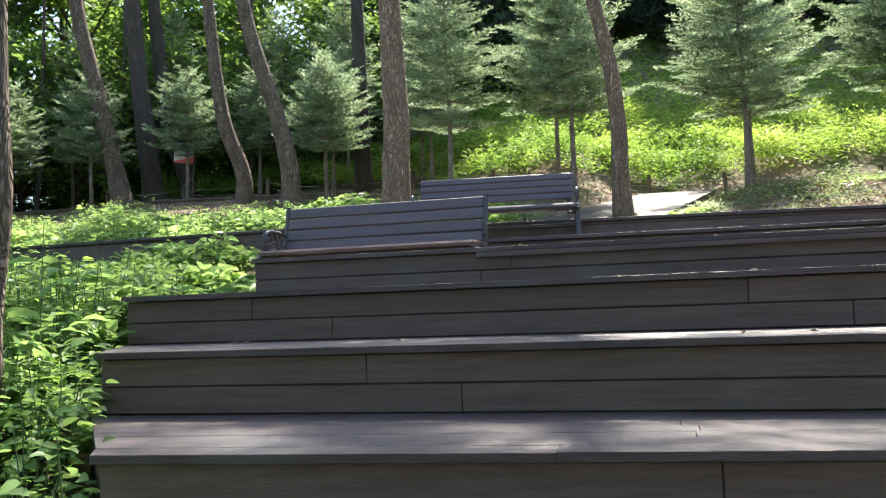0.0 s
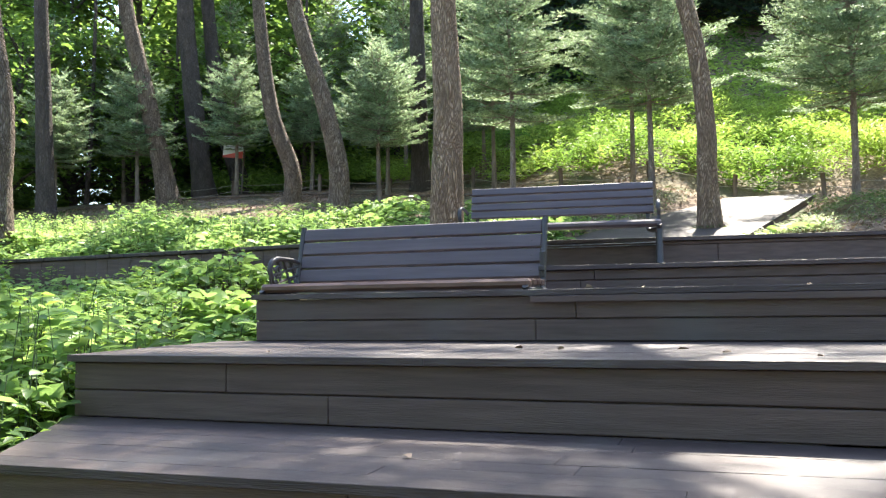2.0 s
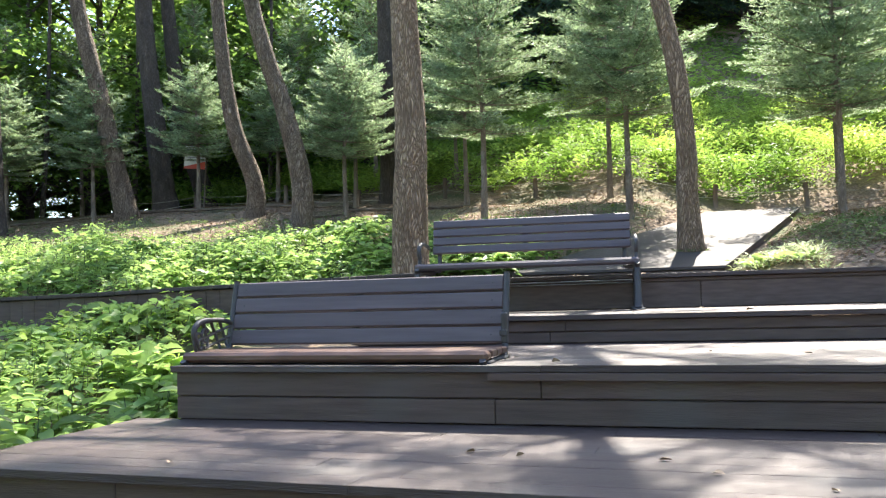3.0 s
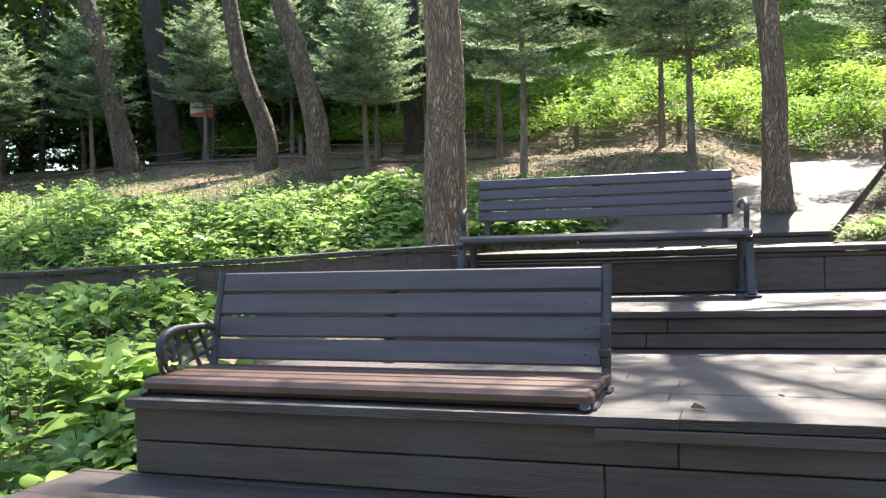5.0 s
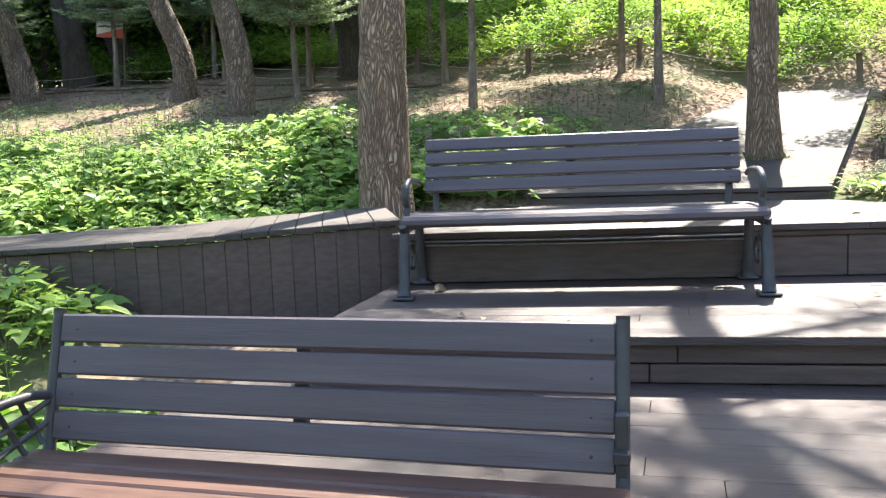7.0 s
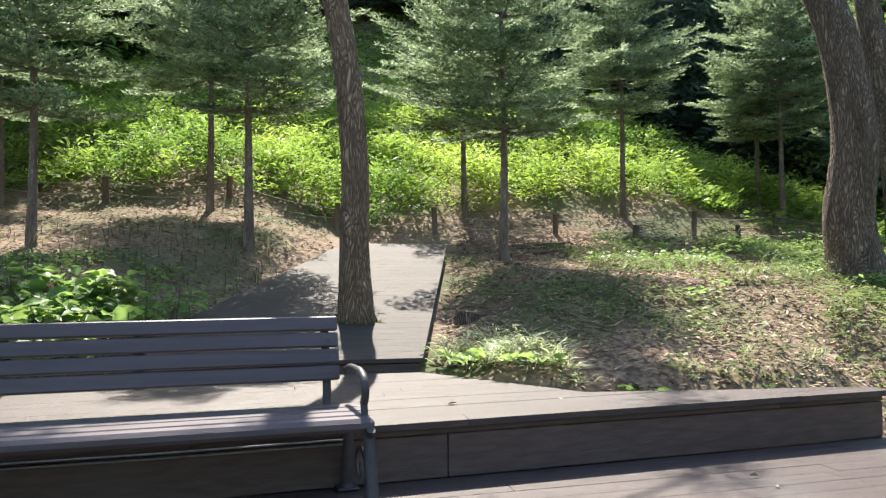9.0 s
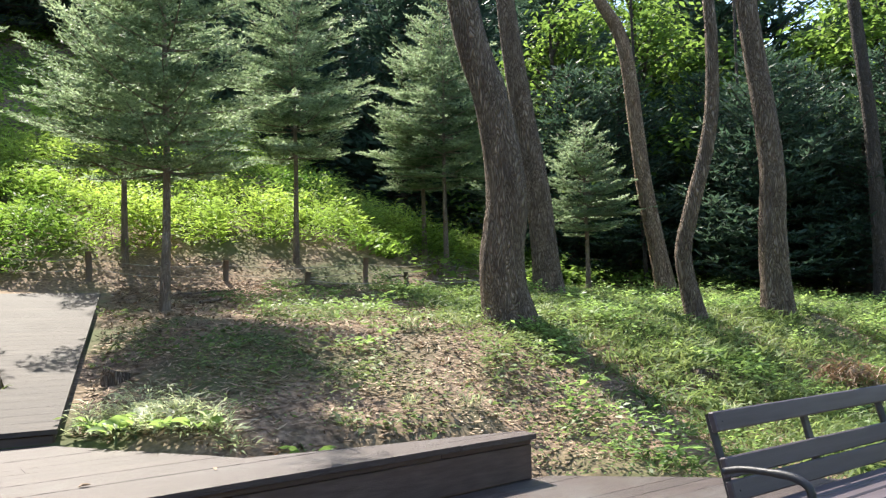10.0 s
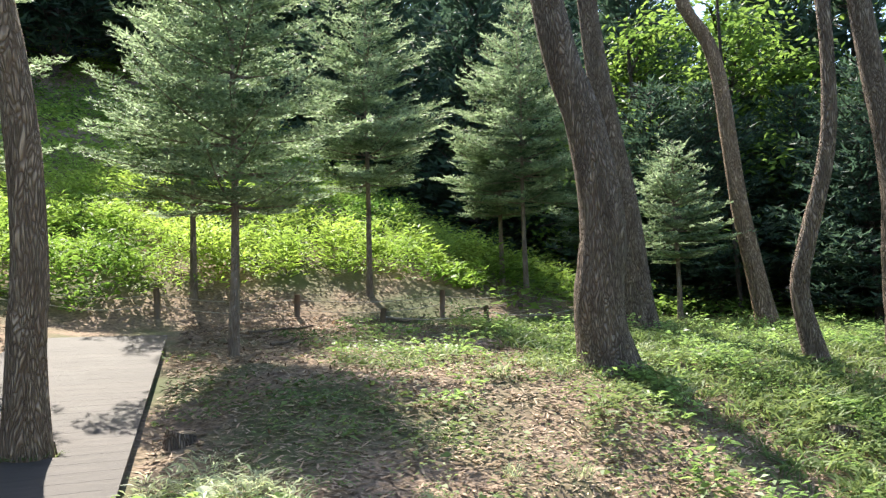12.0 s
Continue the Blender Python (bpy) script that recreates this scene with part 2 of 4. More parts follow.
def leaves(pos, along, size, width, fold=0.25, droop=0.2, shape=6, tilt=0.35):
    """Leaf blades at pos that point along, as arrays. shape 9: oval and folded at the midrib; 6: the same with fewer corners; 4: a lance; 3: a needle."""
    pos, along = np.asarray(pos, float), np.asarray(along, float)
    n = len(pos)
    along = along / np.linalg.norm(along, axis=1, keepdims=True)
    side = np.cross(along, np.array([0, 0, 1.0]) + tilt * RNG.normal(size=(n, 3)))
    side /= np.linalg.norm(side, axis=1, keepdims=True) + 1e-9
    up = np.cross(side, along)
    L = np.broadcast_to(np.asarray(size, float).reshape(-1, 1), (n, 1))
    W = L * width
    dz = np.array([0, 0, -1.0]) * L * droop
    if shape == 6:
        v = np.stack([pos, pos + along * L * .35 + side * W * .5 + up * W * fold, pos + along * L * .75 + side * W * .32 + up * W * fold * .6 + dz * .5,
                      pos + along * L + dz, pos + along * L * .75 - side * W * .32 + up * W * fold * .6 + dz * .5, pos + along * L * .35 - side * W * .5 + up * W * fold], 1)
        f = np.array([[0, 1, 2, 3], [0, 3, 4, 5]])
    elif shape == 9:
        def at(f, w, lift):
            return pos + along * L * f + side * W * w + up * W * fold * lift + dz * f * f
        v = np.stack([pos, at(.48, 0, 0), pos + along * L + dz, at(.14, .33, .7), at(.42, .5, 1), at(.76, .33, .7), at(.14, -.33, .7), at(.42, -.5, 1), at(.76, -.33, .7)], 1)
        f = np.array([[0, 3, 4, 1], [1, 4, 5, 2], [0, 1, 7, 6], [1, 2, 8, 7]])
    elif shape == 4:
        v = np.stack([pos, pos + along * L * .4 + side * W * .5, pos + along * L + dz, pos + along * L * .4 - side * W * .5], 1)
        f = np.array([[0, 1, 2, 3]])
    else:
        v = np.stack([pos - side * W * .5, pos + side * W * .5, pos + along * L + dz], 1)
        f = np.array([[0, 1, 2]])
    k = v.shape[1]
    faces = (f[None] + (np.arange(n) * k)[:, None, None]).reshape(-1, f.shape[1])
    return v.reshape(-1, 3), faces


def directions(n, flat=0.5):
    """Random ways, the flatter the smaller flat is."""
    a = RNG.uniform(0, 2 * math.pi, n)
    return np.stack([np.cos(a), np.sin(a), RNG.normal(0.1, flat, n)], 1)


def ss(a, b, v):
    u = min(1, max(0, (v - a) / (b - a)))
    return u * u * (3 - 2 * u)


def ground_z(x, y):
    """Height of the soil."""
    left, far = ss(3.2, 1.2, x), ss(7, 16, x)
    s2 = 0.095 + 0.095 * left                          # the plot behind the deck
    if y < 5.5:
        y3 = 3.1 + 1.05 * ss(3.5, 2.7, x) * ss(-3.5, -1.5, x)
        back = 0.58 + 0.644 * (y - y3) / (5.5 - y3)
    elif y < 10.4:
        back = 1.224 + s2 * (y - 5.5)
    else:
        back = 1.224 + s2 * 4.9
        steep = 0.36 * ss(-9, 0, x) * ss(15, 8, x) + 0.10
        back += steep * min(y - 10.4, 14) + 0.14 * max(0, y - 24.4)
    back += 0.28 * ss(-1, -8, x) * ss(4.5, 10.5, y) - far * 0.012 * max(0, min(y, 20) - 4.5)
    back += 0.42 * ss(-14, 4, x) * max(0, min(y, 60) - 23)     # the wooded hill
    low = max(min(-0.25 + 0.26 * y, 0.16) + 0.2 * ss(-0.5, -1.5, x), -2.3)                  # along the steps
    beside = min(0.33, 0.33 + 0.22 * (y - 2.0)) if y < 2.4 else 0.33 + 0.10 * (y - 2.4)
    fx = ss(5.75, 5.35, x - 1.02 * max(0, 2.75 - y))
    w = ss(2.7, 3.6, y) * fx + ss(2.3, 5.0, y) * (1 - fx)
    lo = low * fx + max(beside, -2.3) * (1 - fx)
    return lo * (1 - w) + back * w

# ================= ground =================
def path_z(y):
    """Height of the ramped boardwalk that leads up behind the deck."""
    return 0.735 + 0.212 * (y - 4.28)


def soil_z(x, y):
    """Height of the soil with its bumps, dug down beside the ramp."""
    z = ground_z(x, min(y, 60))
    if abs(x) < 30 and -10 < y < 30:
        z += 0.05 * noise.noise((x * 0.9, y * 0.9, 0)) + 0.018 * noise.noise((x * 2.2, y * 2.2, 4))
    if 4.0 < y < 9.6:
        f = (y - 4.28) / 4.16
        out = max(0, 0.62 + 1.95 * f - 0.12 - x, x - (2.78 + 1.05 * f + 0.12), (y - 8.5) * 0.6)
        if out < 2.4:
            sunk = 0.035 if (x - 2.43) ** 2 + (y - 5.26) ** 2 < 0.12 else 0.09
            z = min(z, path_z(y) - sunk + 0.22 * out + 0.12 * out * out)
    return z


def build_ground():
    def axis(lo, hi, step, far):
        a = list(np.arange(lo, hi + 1e-6, step))
        g, out_hi, out_lo = step, [], []
        while a[-1] + sum(out_hi) < far:
            g *= 1.35
            out_hi.append(g)
        hi_pts = list(a[-1] + np.cumsum(out_hi))
        lo_pts = list(a[0] - np.cumsum(out_hi))[::-1]
        return lo_pts + a + hi_pts
    xs, ys = axis(-12, 18, 0.15, 420), axis(-8, 14, 0.15, 420)
    vs = []
    for y in ys:
        for x in xs:
            z = soil_z(x, y)
            vs.append((x, y, z))
    nx = len(xs)
    fs = [(j * nx + i, j * nx + i + 1, (j + 1) * nx + i + 1, (j + 1) * nx + i) for j in range(len(ys) - 1) for i in range(nx - 1)]
    ob = rawmesh("ground", vs, fs, M_SOIL, smooth=True)
    tagged(ob, "brown forest soil sloping up behind the deck", "ground", kind="structure")


build_ground()

# ================= stepped deck =================
# z of the tread, front edge y = a + s * x, left end of the front edge, left end at the back, right end
STEPS = [
    ("deck_step_1", -1.59, -7.05, 0.09, 2.6, 2.2, 6.3),
    ("deck_step_2", -1.29, -6.00, 0.09, 2.1, 1.6, 6.3),
    ("deck_step_3", -0.99, -4.95, 0.09, 1.6, 1.05, 6.3),
    ("deck_step_4", -0.69, -3.905, 0.09, 1.02, 0.22, 6.3),
    ("deck_step_5", -0.39, -2.815, 0.03, 0.27, -0.30, 6.4),
    ("deck_step_6", -0.095, -1.80, 0.0, -0.30, -0.30, 6.6),
    ("deck_step_7", 0.188, -0.575, 0.02, -0.06, 0.05, 6.9),
    ("deck_step_8", 0.372, 0.86, 0.09, 0.32, 0.29, 6.9),
    ("deck_step_9", 0.645, 2.12, 0.135, 0.29, 0.30, 5.19),
]


def deck_step(i):
    name, z, a, s, xl, xb, xr = STEPS[i]
    root = tagged(new(name), "dark brown stepped wooden deck of worn boards", "deck", kind="structure")
    lower = STEPS[i - 1][1] if i else z - 0.3
    if i + 1 < len(STEPS):
        a2, s2 = STEPS[i + 1][2], STEPS[i + 1][3]
    else:
        a2, s2 = None, None
    k, w, gap = 0, 0.138, 0.0016
    yy = -0.035                                         # the first board juts out over the riser
    while True:
        y0, y1 = yy, yy + w
        if a2 is None:
            if y0 > 2.1:
                break
        elif y0 > (a2 - a) + max(0, (s2 - s) * xr) + 0.02:
            break
        dep = (a2 - a) if a2 is not None else 1.9
        def xleft(v):
            return xl + (xb - xl) * min(1, max(0, v / dep))
        def xright(v):
            if i == 7:                                  # the right end is cut on the slant
                return min(xr, 5.38 + (2.80 - (a + s * 5.6 + v)) * 1.02)
            if i == 8:                                  # the wedge behind narrows to the right
                yl = a + s * 4 + v
                return 5.19 if v < 0.13 else (5.15 - (v - 0.13) * 4.4 if v < 0.5 else 3.52 - (v - 0.5) * 0.62)
            return xr
        # each row of boards is butted at one or two places
        x0, x1 = xleft(y0), xright(y1)
        if x1 - x0 > 0.25:
            cuts = [x0]
            c = x0 + R.uniform(1.2, 2.6)
            while c < x1 - 0.6:
                cuts.append(c)
                c += R.uniform(1.8, 2.8)
            cuts.append(x1)
            for q in range(len(cuts) - 1):
                l0, r0 = cuts[q] + (0.0008 if q else 0), cuts[q + 1] - (0.0008 if q + 2 < len(cuts) else 0)
                l1, r1 = (xleft(y1) if q == 0 else l0), r0
                if q + 2 == len(cuts):
                    r0 = xright(y0)
                yb = y1 - gap
                if a2 is not None:                      # stop under the next riser
                    yb0 = min(yb, (a2 - a) + (s2 - s) * l0 + 0.015)
                    yb1 = min(yb, (a2 - a) + (s2 - s) * r0 + 0.015)
                    if yb1 - y0 < 0.012 or yb0 - y0 < 0.012:
                        if max(yb0, yb1) - y0 < 0.03:
                            continue
                        yb0, yb1 = max(yb0, y0 + 0.012), max(yb1, y0 + 0.012)
                else:
                    yb0 = yb1 = yb
                bm = bmesh.new()
                dz = R.uniform(-0.001, 0.001)
                prism(bm, [(l0, a + s * l0 + y0), (r0, a + s * r0 + y0), (r1, a + s * r1 + yb1), (l1, a + s * l1 + yb0)], z - 0.032 + dz, z + dz, 0.0014)
                part("board", bm, M_TREAD, root)
        yy += w
        k += 1
    # riser: two boards under the nose, a shadow gap between them
    h = z - 0.034 - lower
    rows = [(lower + 0.004, lower + h * 0.48), (lower + h * 0.48 + 0.006, z - 0.036)]
    if i == 8:
        rows = [(lower + 0.004, lower + h * 0.86), (lower + h * 0.86 + 0.003, z - 0.036)]
    for n, (zb, zt) in enumerate(rows):
        c, ends = xl + 0.012, []
        first = R.uniform(1.0, 2.4)
        if i == 5 and n == 0:
            first = 1.36
        if i == 5 and n == 1:
            first = 0.85
        while True:
            nxt = c + first
            first = R.uniform(2.7, 3.7)
            last = nxt > xr - 0.7
            e = xr - 0.01 if last else nxt
            bm = bmesh.new()
            dy = R.uniform(0, 0.004)
            prism(bm, [(c, a + s * c + dy), (e - 0.003, a + s * e + dy), (e - 0.003, a + s * e + 0.028 + dy), (c, a + s * c + 0.028 + dy)], zb, zt, 0.004)
            part("riser_board", bm, M_RISER, root, "dark stained riser board")
            c = e
            if last:
                break
    # hidden strip added behind the boards to stop light showing through the gap
    bm = bmesh.new()
    prism(bm, [(xl + 0.02, a + s * xl + 0.033), (xr - 0.02, a + s * xr + 0.033), (xr - 0.02, a + s * xr + 0.045), (xl + 0.02, a + s * xl + 0.045)], lower + 0.002, z - 0.036, 0)
    part("backing", bm, M_RISER, root)
    # the left end is closed with boards too
    yb_end = (a2 + s2 * xb) if a2 is not None else 4.1
    p0, p1 = (xl + 0.012, a + s * xl + 0.03), (xb + 0.012, yb_end - 0.01)
    for zb, zt in rows:
        bm = bmesh.new()
        prism(bm, [p0, p1, (p1[0] + 0.028, p1[1]), (p0[0] + 0.028, p0[1])], zb - 0.3, zt, 0.004)
        part("side_board", bm, M_RISER, root)
    if i == 8:                                          # short right end
        bm = bmesh.new()
        prism(bm, [(5.15, a + s * 5.15 + 0.03), (5.178, a + s * 5.178 + 0.03), (5.178, 2.97), (5.15, 2.97)], lower, z - 0.034, 0.004)
        part("side_board", bm, M_RISER, root)
    return root


for _i in range(len(STEPS)):
    deck_step(_i)

# nose strip on the bench step, right of the first bench
_bm = bmesh.new()
prism(_bm, [(1.665, -0.588), (6.8, -0.485), (6.8, -0.512 + 0.024), (1.665, -0.558)], 0.118, 0.152, 0.003)
tagged(part("nosing_strip", _bm, M_RISER), "thin dark strip under the step nose", "trim", kind="structure")


# ================= boardwalk to the left =================
def walk_line(u):
    """Outer edge of the boardwalk, u metres from where it leaves the deck: x, y, z."""
    pts = [(0.29, 2.27, 0.715), (-0.15, 2.08, 0.70), (-0.77, 1.80, 0.672), (-2.4, 1.42, 0.62), (-6.0, 0.95, 0.55), (-11.0, 0.5, 0.5)]
    lens = [0]
    for p, q in zip(pts, pts[1:]):
        lens.append(lens[-1] + math.hypot(q[0] - p[0], q[1] - p[1]))
    u = min(u, lens[-1] - 1e-4)
    for k in range(len(pts) - 1):
        if u <= lens[k + 1]:
            f = (u - lens[k]) / (lens[k + 1] - lens[k])
            p, q = pts[k], pts[k + 1]
            d = ((q[0] - p[0]) / (lens[k + 1] - lens[k]), (q[1] - p[1]) / (lens[k + 1] - lens[k]))
            return [p[j] + f * (q[j] - p[j]) for j in range(3)], d


def boardwalk():
    root = tagged(new("boardwalk"), "narrow sunlit wooden boardwalk with vertical board sides", "boardwalk", kind="structure")
    u = 0.0
    while u < 11.2:
        w = 0.142
        wide = 1.28
        (x0, y0, z0), d0 = walk_line(u)
        (x1, y1, z1), d1 = walk_line(u + w - 0.004)
        n0, n1 = (d0[1], -d0[0]), (d1[1], -d1[0])
        bm = bmesh.new()
        j = R.uniform(-0.008, 0.008)
        o = 0.03 + j
        ring = [(x0 - n0[0] * o, y0 - n0[1] * o), (x0 + n0[0] * wide, y0 + n0[1] * wide), (x1 + n1[0] * wide, y1 + n1[1] * wide), (x1 - n1[0] * o, y1 - n1[1] * o)]
        prism(bm, ring, [z0 - 0.032, z0 - 0.032, z1 - 0.032, z1 - 0.032], [z0, z0, z1, z1], 0.004)
        part("plank", bm, M_WALK, root)
        u += w
    u = 0.0
    while u < 11.1:
        w = 0.118
        (x0, y0, z0), d0 = walk_line(u)
        (x1, y1, z1), d1 = walk_line(u + w - 0.0012)
        n0 = (d0[1], -d0[0])
        t = 0.024 + R.uniform(0, 0.006)
        bm = bmesh.new()
        prism(bm, [(x0, y0), (x1, y1), (x1 + n0[0] * t, y1 + n0[1] * t), (x0 + n0[0] * t, y0 + n0[1] * t)], z0 - 0.85, min(z0, z1) - 0.036, 0.003)
        part("side_board", bm, M_RISER, root, "dark vertical side board")
        u += w
    return root


boardwalk()


# ================= ramp behind the deck =================
def ramp():
    root = tagged(new("ramp"), "pale wooden ramp of boards leading up the slope around a pine", "ramp", kind="structure")
    y, w = 4.28, 0.145
    while y < 8.42:
        f = (y - 4.28) / 4.16
        f1 = (y + w - 4.28) / 4.16
        xr0, xr1 = 2.78 + 1.05 * f, 2.78 + 1.05 * f1
        xl0, xl1 = 0.62 + 1.95 * f, 0.62 + 1.95 * f1
        z0, z1 = path_z(y), path_z(y + w)
        spans = [(xl0, xr0, xl1, xr1)]
        if 5.12 < y + w / 2 < 5.40:                      # the boards stop short of the trunk
            spans = [(xl0, 2.27, xl1, 2.27), (2.59, xr0, 2.59, xr1)]
        for l0, r0, l1, r1 in spans:
            if r0 - l0 < 0.05:
                continue
            bm = bmesh.new()
            prism(bm, [(l0, y), (r0, y), (r1, y + w - 0.0015), (l1, y + w - 0.0015)], [z0 - 0.03, z0 - 0.03, z1 - 0.03, z1 - 0.03], [z0, z0, z1, z1], 0.0014)
            part("plank", bm, M_WALK, root)
        y += w
    bm = bmesh.new()
    prism(bm, [(0.65, 4.30), (2.76, 4.30), (2.76, 4.33), (0.65, 4.33)], 0.55, 0.70, 0.004)
    part("front_board", bm, M_RISER, root)
    for sgn, xa, xb in ((1, 2.77, 3.80), (-1, 0.63, 2.56)):
        bm = bmesh.new()
        prism(bm, [(xa - 0.03 * (sgn > 0), 4.31), (xa + 0.03 * (sgn < 0), 4.31), (xb + 0.03 * (sgn < 0), 8.42), (xb - 0.03 * (sgn > 0), 8.42)],
              [0.5, 0.5, 1.35, 1.35], [path_z(4.3) - 0.034, path_z(4.3) - 0.034, path_z(8.42) - 0.034, path_z(8.42) - 0.034], 0.003)
        part("side_board", bm, M_RISER, root)


ramp()


# ================= benches =================
def bench(name, label, leg, arms=(True, True), seat_mat=M_SLAT, missing=-1, pitch=0.0945):
    """A park bench about its seat line: x along, backrest top at y 0, seat top at z 0.39, feet at z 0.39 - leg."""
    root = tagged(new(name), label, "bench", group="deck benches")
    half = 0.80
    lean = math.atan2(0.095, 0.365)
    # backrest: four boards on the slope
    for k in range(4):
        if k == missing:
            continue
        bm = bmesh.new()
        u0 = k * pitch
        m = pose(0, 0, 0.76, 0, 0, 0) @ Matrix.Rotation(-lean, 4, "X")
        ends = half + (0.015 if leg < 0.3 else 0)
        block(bm, -ends, ends, -0.012, 0.022, -u0 - pitch + 0.0095, -u0, 0.006, m)
        part("back_slat", bm, M_SLAT, root)
    # seat: three flat boards and a rounded front board
    ys = [(-0.225, -0.130), (-0.328, -0.235), (-0.431, -0.338)]
    for a, b in ys:
        bm = bmesh.new()
        block(bm, -half - 0.05, half + 0.05, a, b, 0.352, 0.388, 0.007)
        part("seat_slat", bm, seat_mat, root, "worn reddish brown seat board" if seat_mat is M_SEAT else "")
    bm = bmesh.new()
    block(bm, -half - 0.05, half + 0.05, -0.532, -0.441, 0.335, 0.388, 0.016)
    part("front_slat", bm, seat_mat, root)
    foot = 0.39 - leg
    for n, sx in enumerate((-1, 1)):
        x = sx * (half + 0.03)
        fr = []
        bm = bmesh.new()
        # seat rail and the post of the backrest
        xp = x if leg <= 0.2 or leg < 0.3 else sx * (half - 0.05)
        yp = 0.0 if leg < 0.3 else 0.042
        zp = 0.775 if leg < 0.3 else 0.745
        tube(bm, spline([(x, -0.54, 0.345), (x, -0.50, 0.318), (x, -0.30, 0.325), (xp, -0.12 + yp, 0.34), (xp, -0.075 + yp, 0.47), (xp, -0.01 + yp, zp - 0.055), (xp, 0.004 + yp, zp)], 16), 0.019, 6)
        frame_ob = part("side_frame", bm, M_IRON, root, "dark cast iron side frame")
        if leg > 0.3:
            for ya, yb, nm in ((-0.50, -0.575, "front_leg"), (-0.13, -0.07, "back_leg")):
                bm = bmesh.new()
                tube(bm, spline([(x, ya, 0.345), (x, ya + (yb - ya) * 0.25, 0.25), (x, ya + (yb - ya) * 0.7, foot + 0.10), (x, yb, foot + 0.012)], 8), [0.024, 0.024, 0.024, 0.025, 0.026, 0.027, 0.028, 0.03, 0.032], 8)
                lg = part("leg", bm, M_IRON, root)
                bm = bmesh.new()
                block(bm, x - 0.05, x + 0.05, yb - 0.045, yb + 0.045, foot, foot + 0.014, 0.005)
                part("foot_plate", bm, M_IRON, lg)
            bm = bmesh.new()
            tube(bm, spline([(x, -0.47, 0.20), (x, -0.36, 0.24), (x, -0.28, 0.19), (x, -0.31, 0.12), (x, -0.37, 0.13), (x, -0.36, 0.18)], 16), 0.010, 6)
            part("scroll", bm, M_IRON, root)
        else:
            for yb in (-0.46, -0.16):
                bm = bmesh.new()
                block(bm, x - 0.03, x + 0.03, yb - 0.05, yb + 0.05, foot, 0.34, 0.008)
                part("foot", bm, M_IRON, root)
        if arms[n]:
            bm = bmesh.new()
            tube(bm, spline([(x, -0.07, 0.53), (x, -0.15, 0.548), (x, -0.27, 0.553), (x, -0.37, 0.548), (x, -0.43, 0.52), (x, -0.44, 0.47), (x, -0.415, 0.43)], 20), [0.014] * 8 + [0.017] * 13, 8)
            if leg > 0.3:
                tube(bm, spline([(x, -0.415, 0.435), (x, -0.42, 0.41), (x, -0.43, 0.375)], 5), 0.015, 7)
            arm = part("armrest", bm, M_IRON, root, "curved cast iron armrest")
            if leg < 0.3:
                for c, r, w in (((-0.40, 0.435), 0.042, 1), ((-0.385, 0.425), 0.022, 1), ((-0.34, 0.47), 0.03, -1)):
                    bm = bmesh.new()
                    tube(bm, [(x, c[0] + r * math.cos(w * q * 0.42), c[1] + r * 1.25 * math.sin(w * q * 0.42)) for q in range(15)], 0.009, 6)
                    part("scroll", bm, M_IRON, arm)
                for p, q in (((-0.39, 0.45), (-0.08, 0.515)), ((-0.35, 0.40), (-0.09, 0.455)), ((-0.28, 0.545), (-0.19, 0.39)), ((-0.35, 0.54), (-0.31, 0.40)), ((-0.19, 0.54), (-0.12, 0.40))):
                    bm = bmesh.new()
                    tube(bm, [(x, *p), (x, *q)], 0.009, 6)
                    part("lattice_bar", bm, M_IRON, arm)
        else:
            bm = bmesh.new()
            block(bm, x - 0.016, x + 0.016, -0.11, -0.07, 0.40, 0.56, 0.006)
            block(bm, x - 0.02, x + 0.02, -0.13, -0.09, 0.44, 0.47, 0.004)
            part("arm_stub", bm, M_IRON, root, "broken stub of an armrest")
        for k in range(4):
            bm = bmesh.new()
            u = (k + 0.48) * pitch
            m = pose(0, 0, 0.76) @ Matrix.Rotation(-lean, 4, "X")
            block(bm, sx * 0.755 - 0.004, sx * 0.755 + 0.004, -0.0145, -0.010, -u - 0.004, -u + 0.004, 0.002, m)
            part("bolt", bm, M_IRON, root)
    if leg > 0.3:
        for zr in (0.205, 0.225):
            bm = bmesh.new()
            tube(bm, [(-half - 0.03, -0.105, zr), (0, -0.105, zr - 0.004), (half + 0.03, -0.105, zr)], 0.005, 6)
            part("stretcher", bm, M_STEEL, root, "thin pale steel rod")
    bm = bmesh.new()
    m = pose(0, 0, 0.76) @ Matrix.Rotation(-lean, 4, "X")
    block(bm, -0.06, -0.015, 0.023, 0.045, -4 * pitch + 0.008, -0.01, 0.004, m)
    part("back_stay", bm, M_IRON, root)
    return root


BENCH_1 = bench("park_bench", "dark slatted bench sunk legless onto the deck step, one arm broken", 0.205, (True, False), M_SEAT)
BENCH_1.matrix_world = pose(0.80, 0.0, -0.14)
BENCH_1.location.z = 0.62 - 0.76 + 0.003
BENCH_2 = bench("park_bench", "dark slatted park bench with cast iron legs and armrests", 0.39, pitch=0.0735)
BENCH_2.matrix_world = pose(1.255, 2.34, 0.376, 0, 0, 6.6)
BENCH_3 = bench("park_bench", "dark park bench missing one back slat at the grassy deck end", 0.39, missing=1)
BENCH_3.matrix_world = pose(5.62, 1.26, 0.192, 0, 0, 5.2)


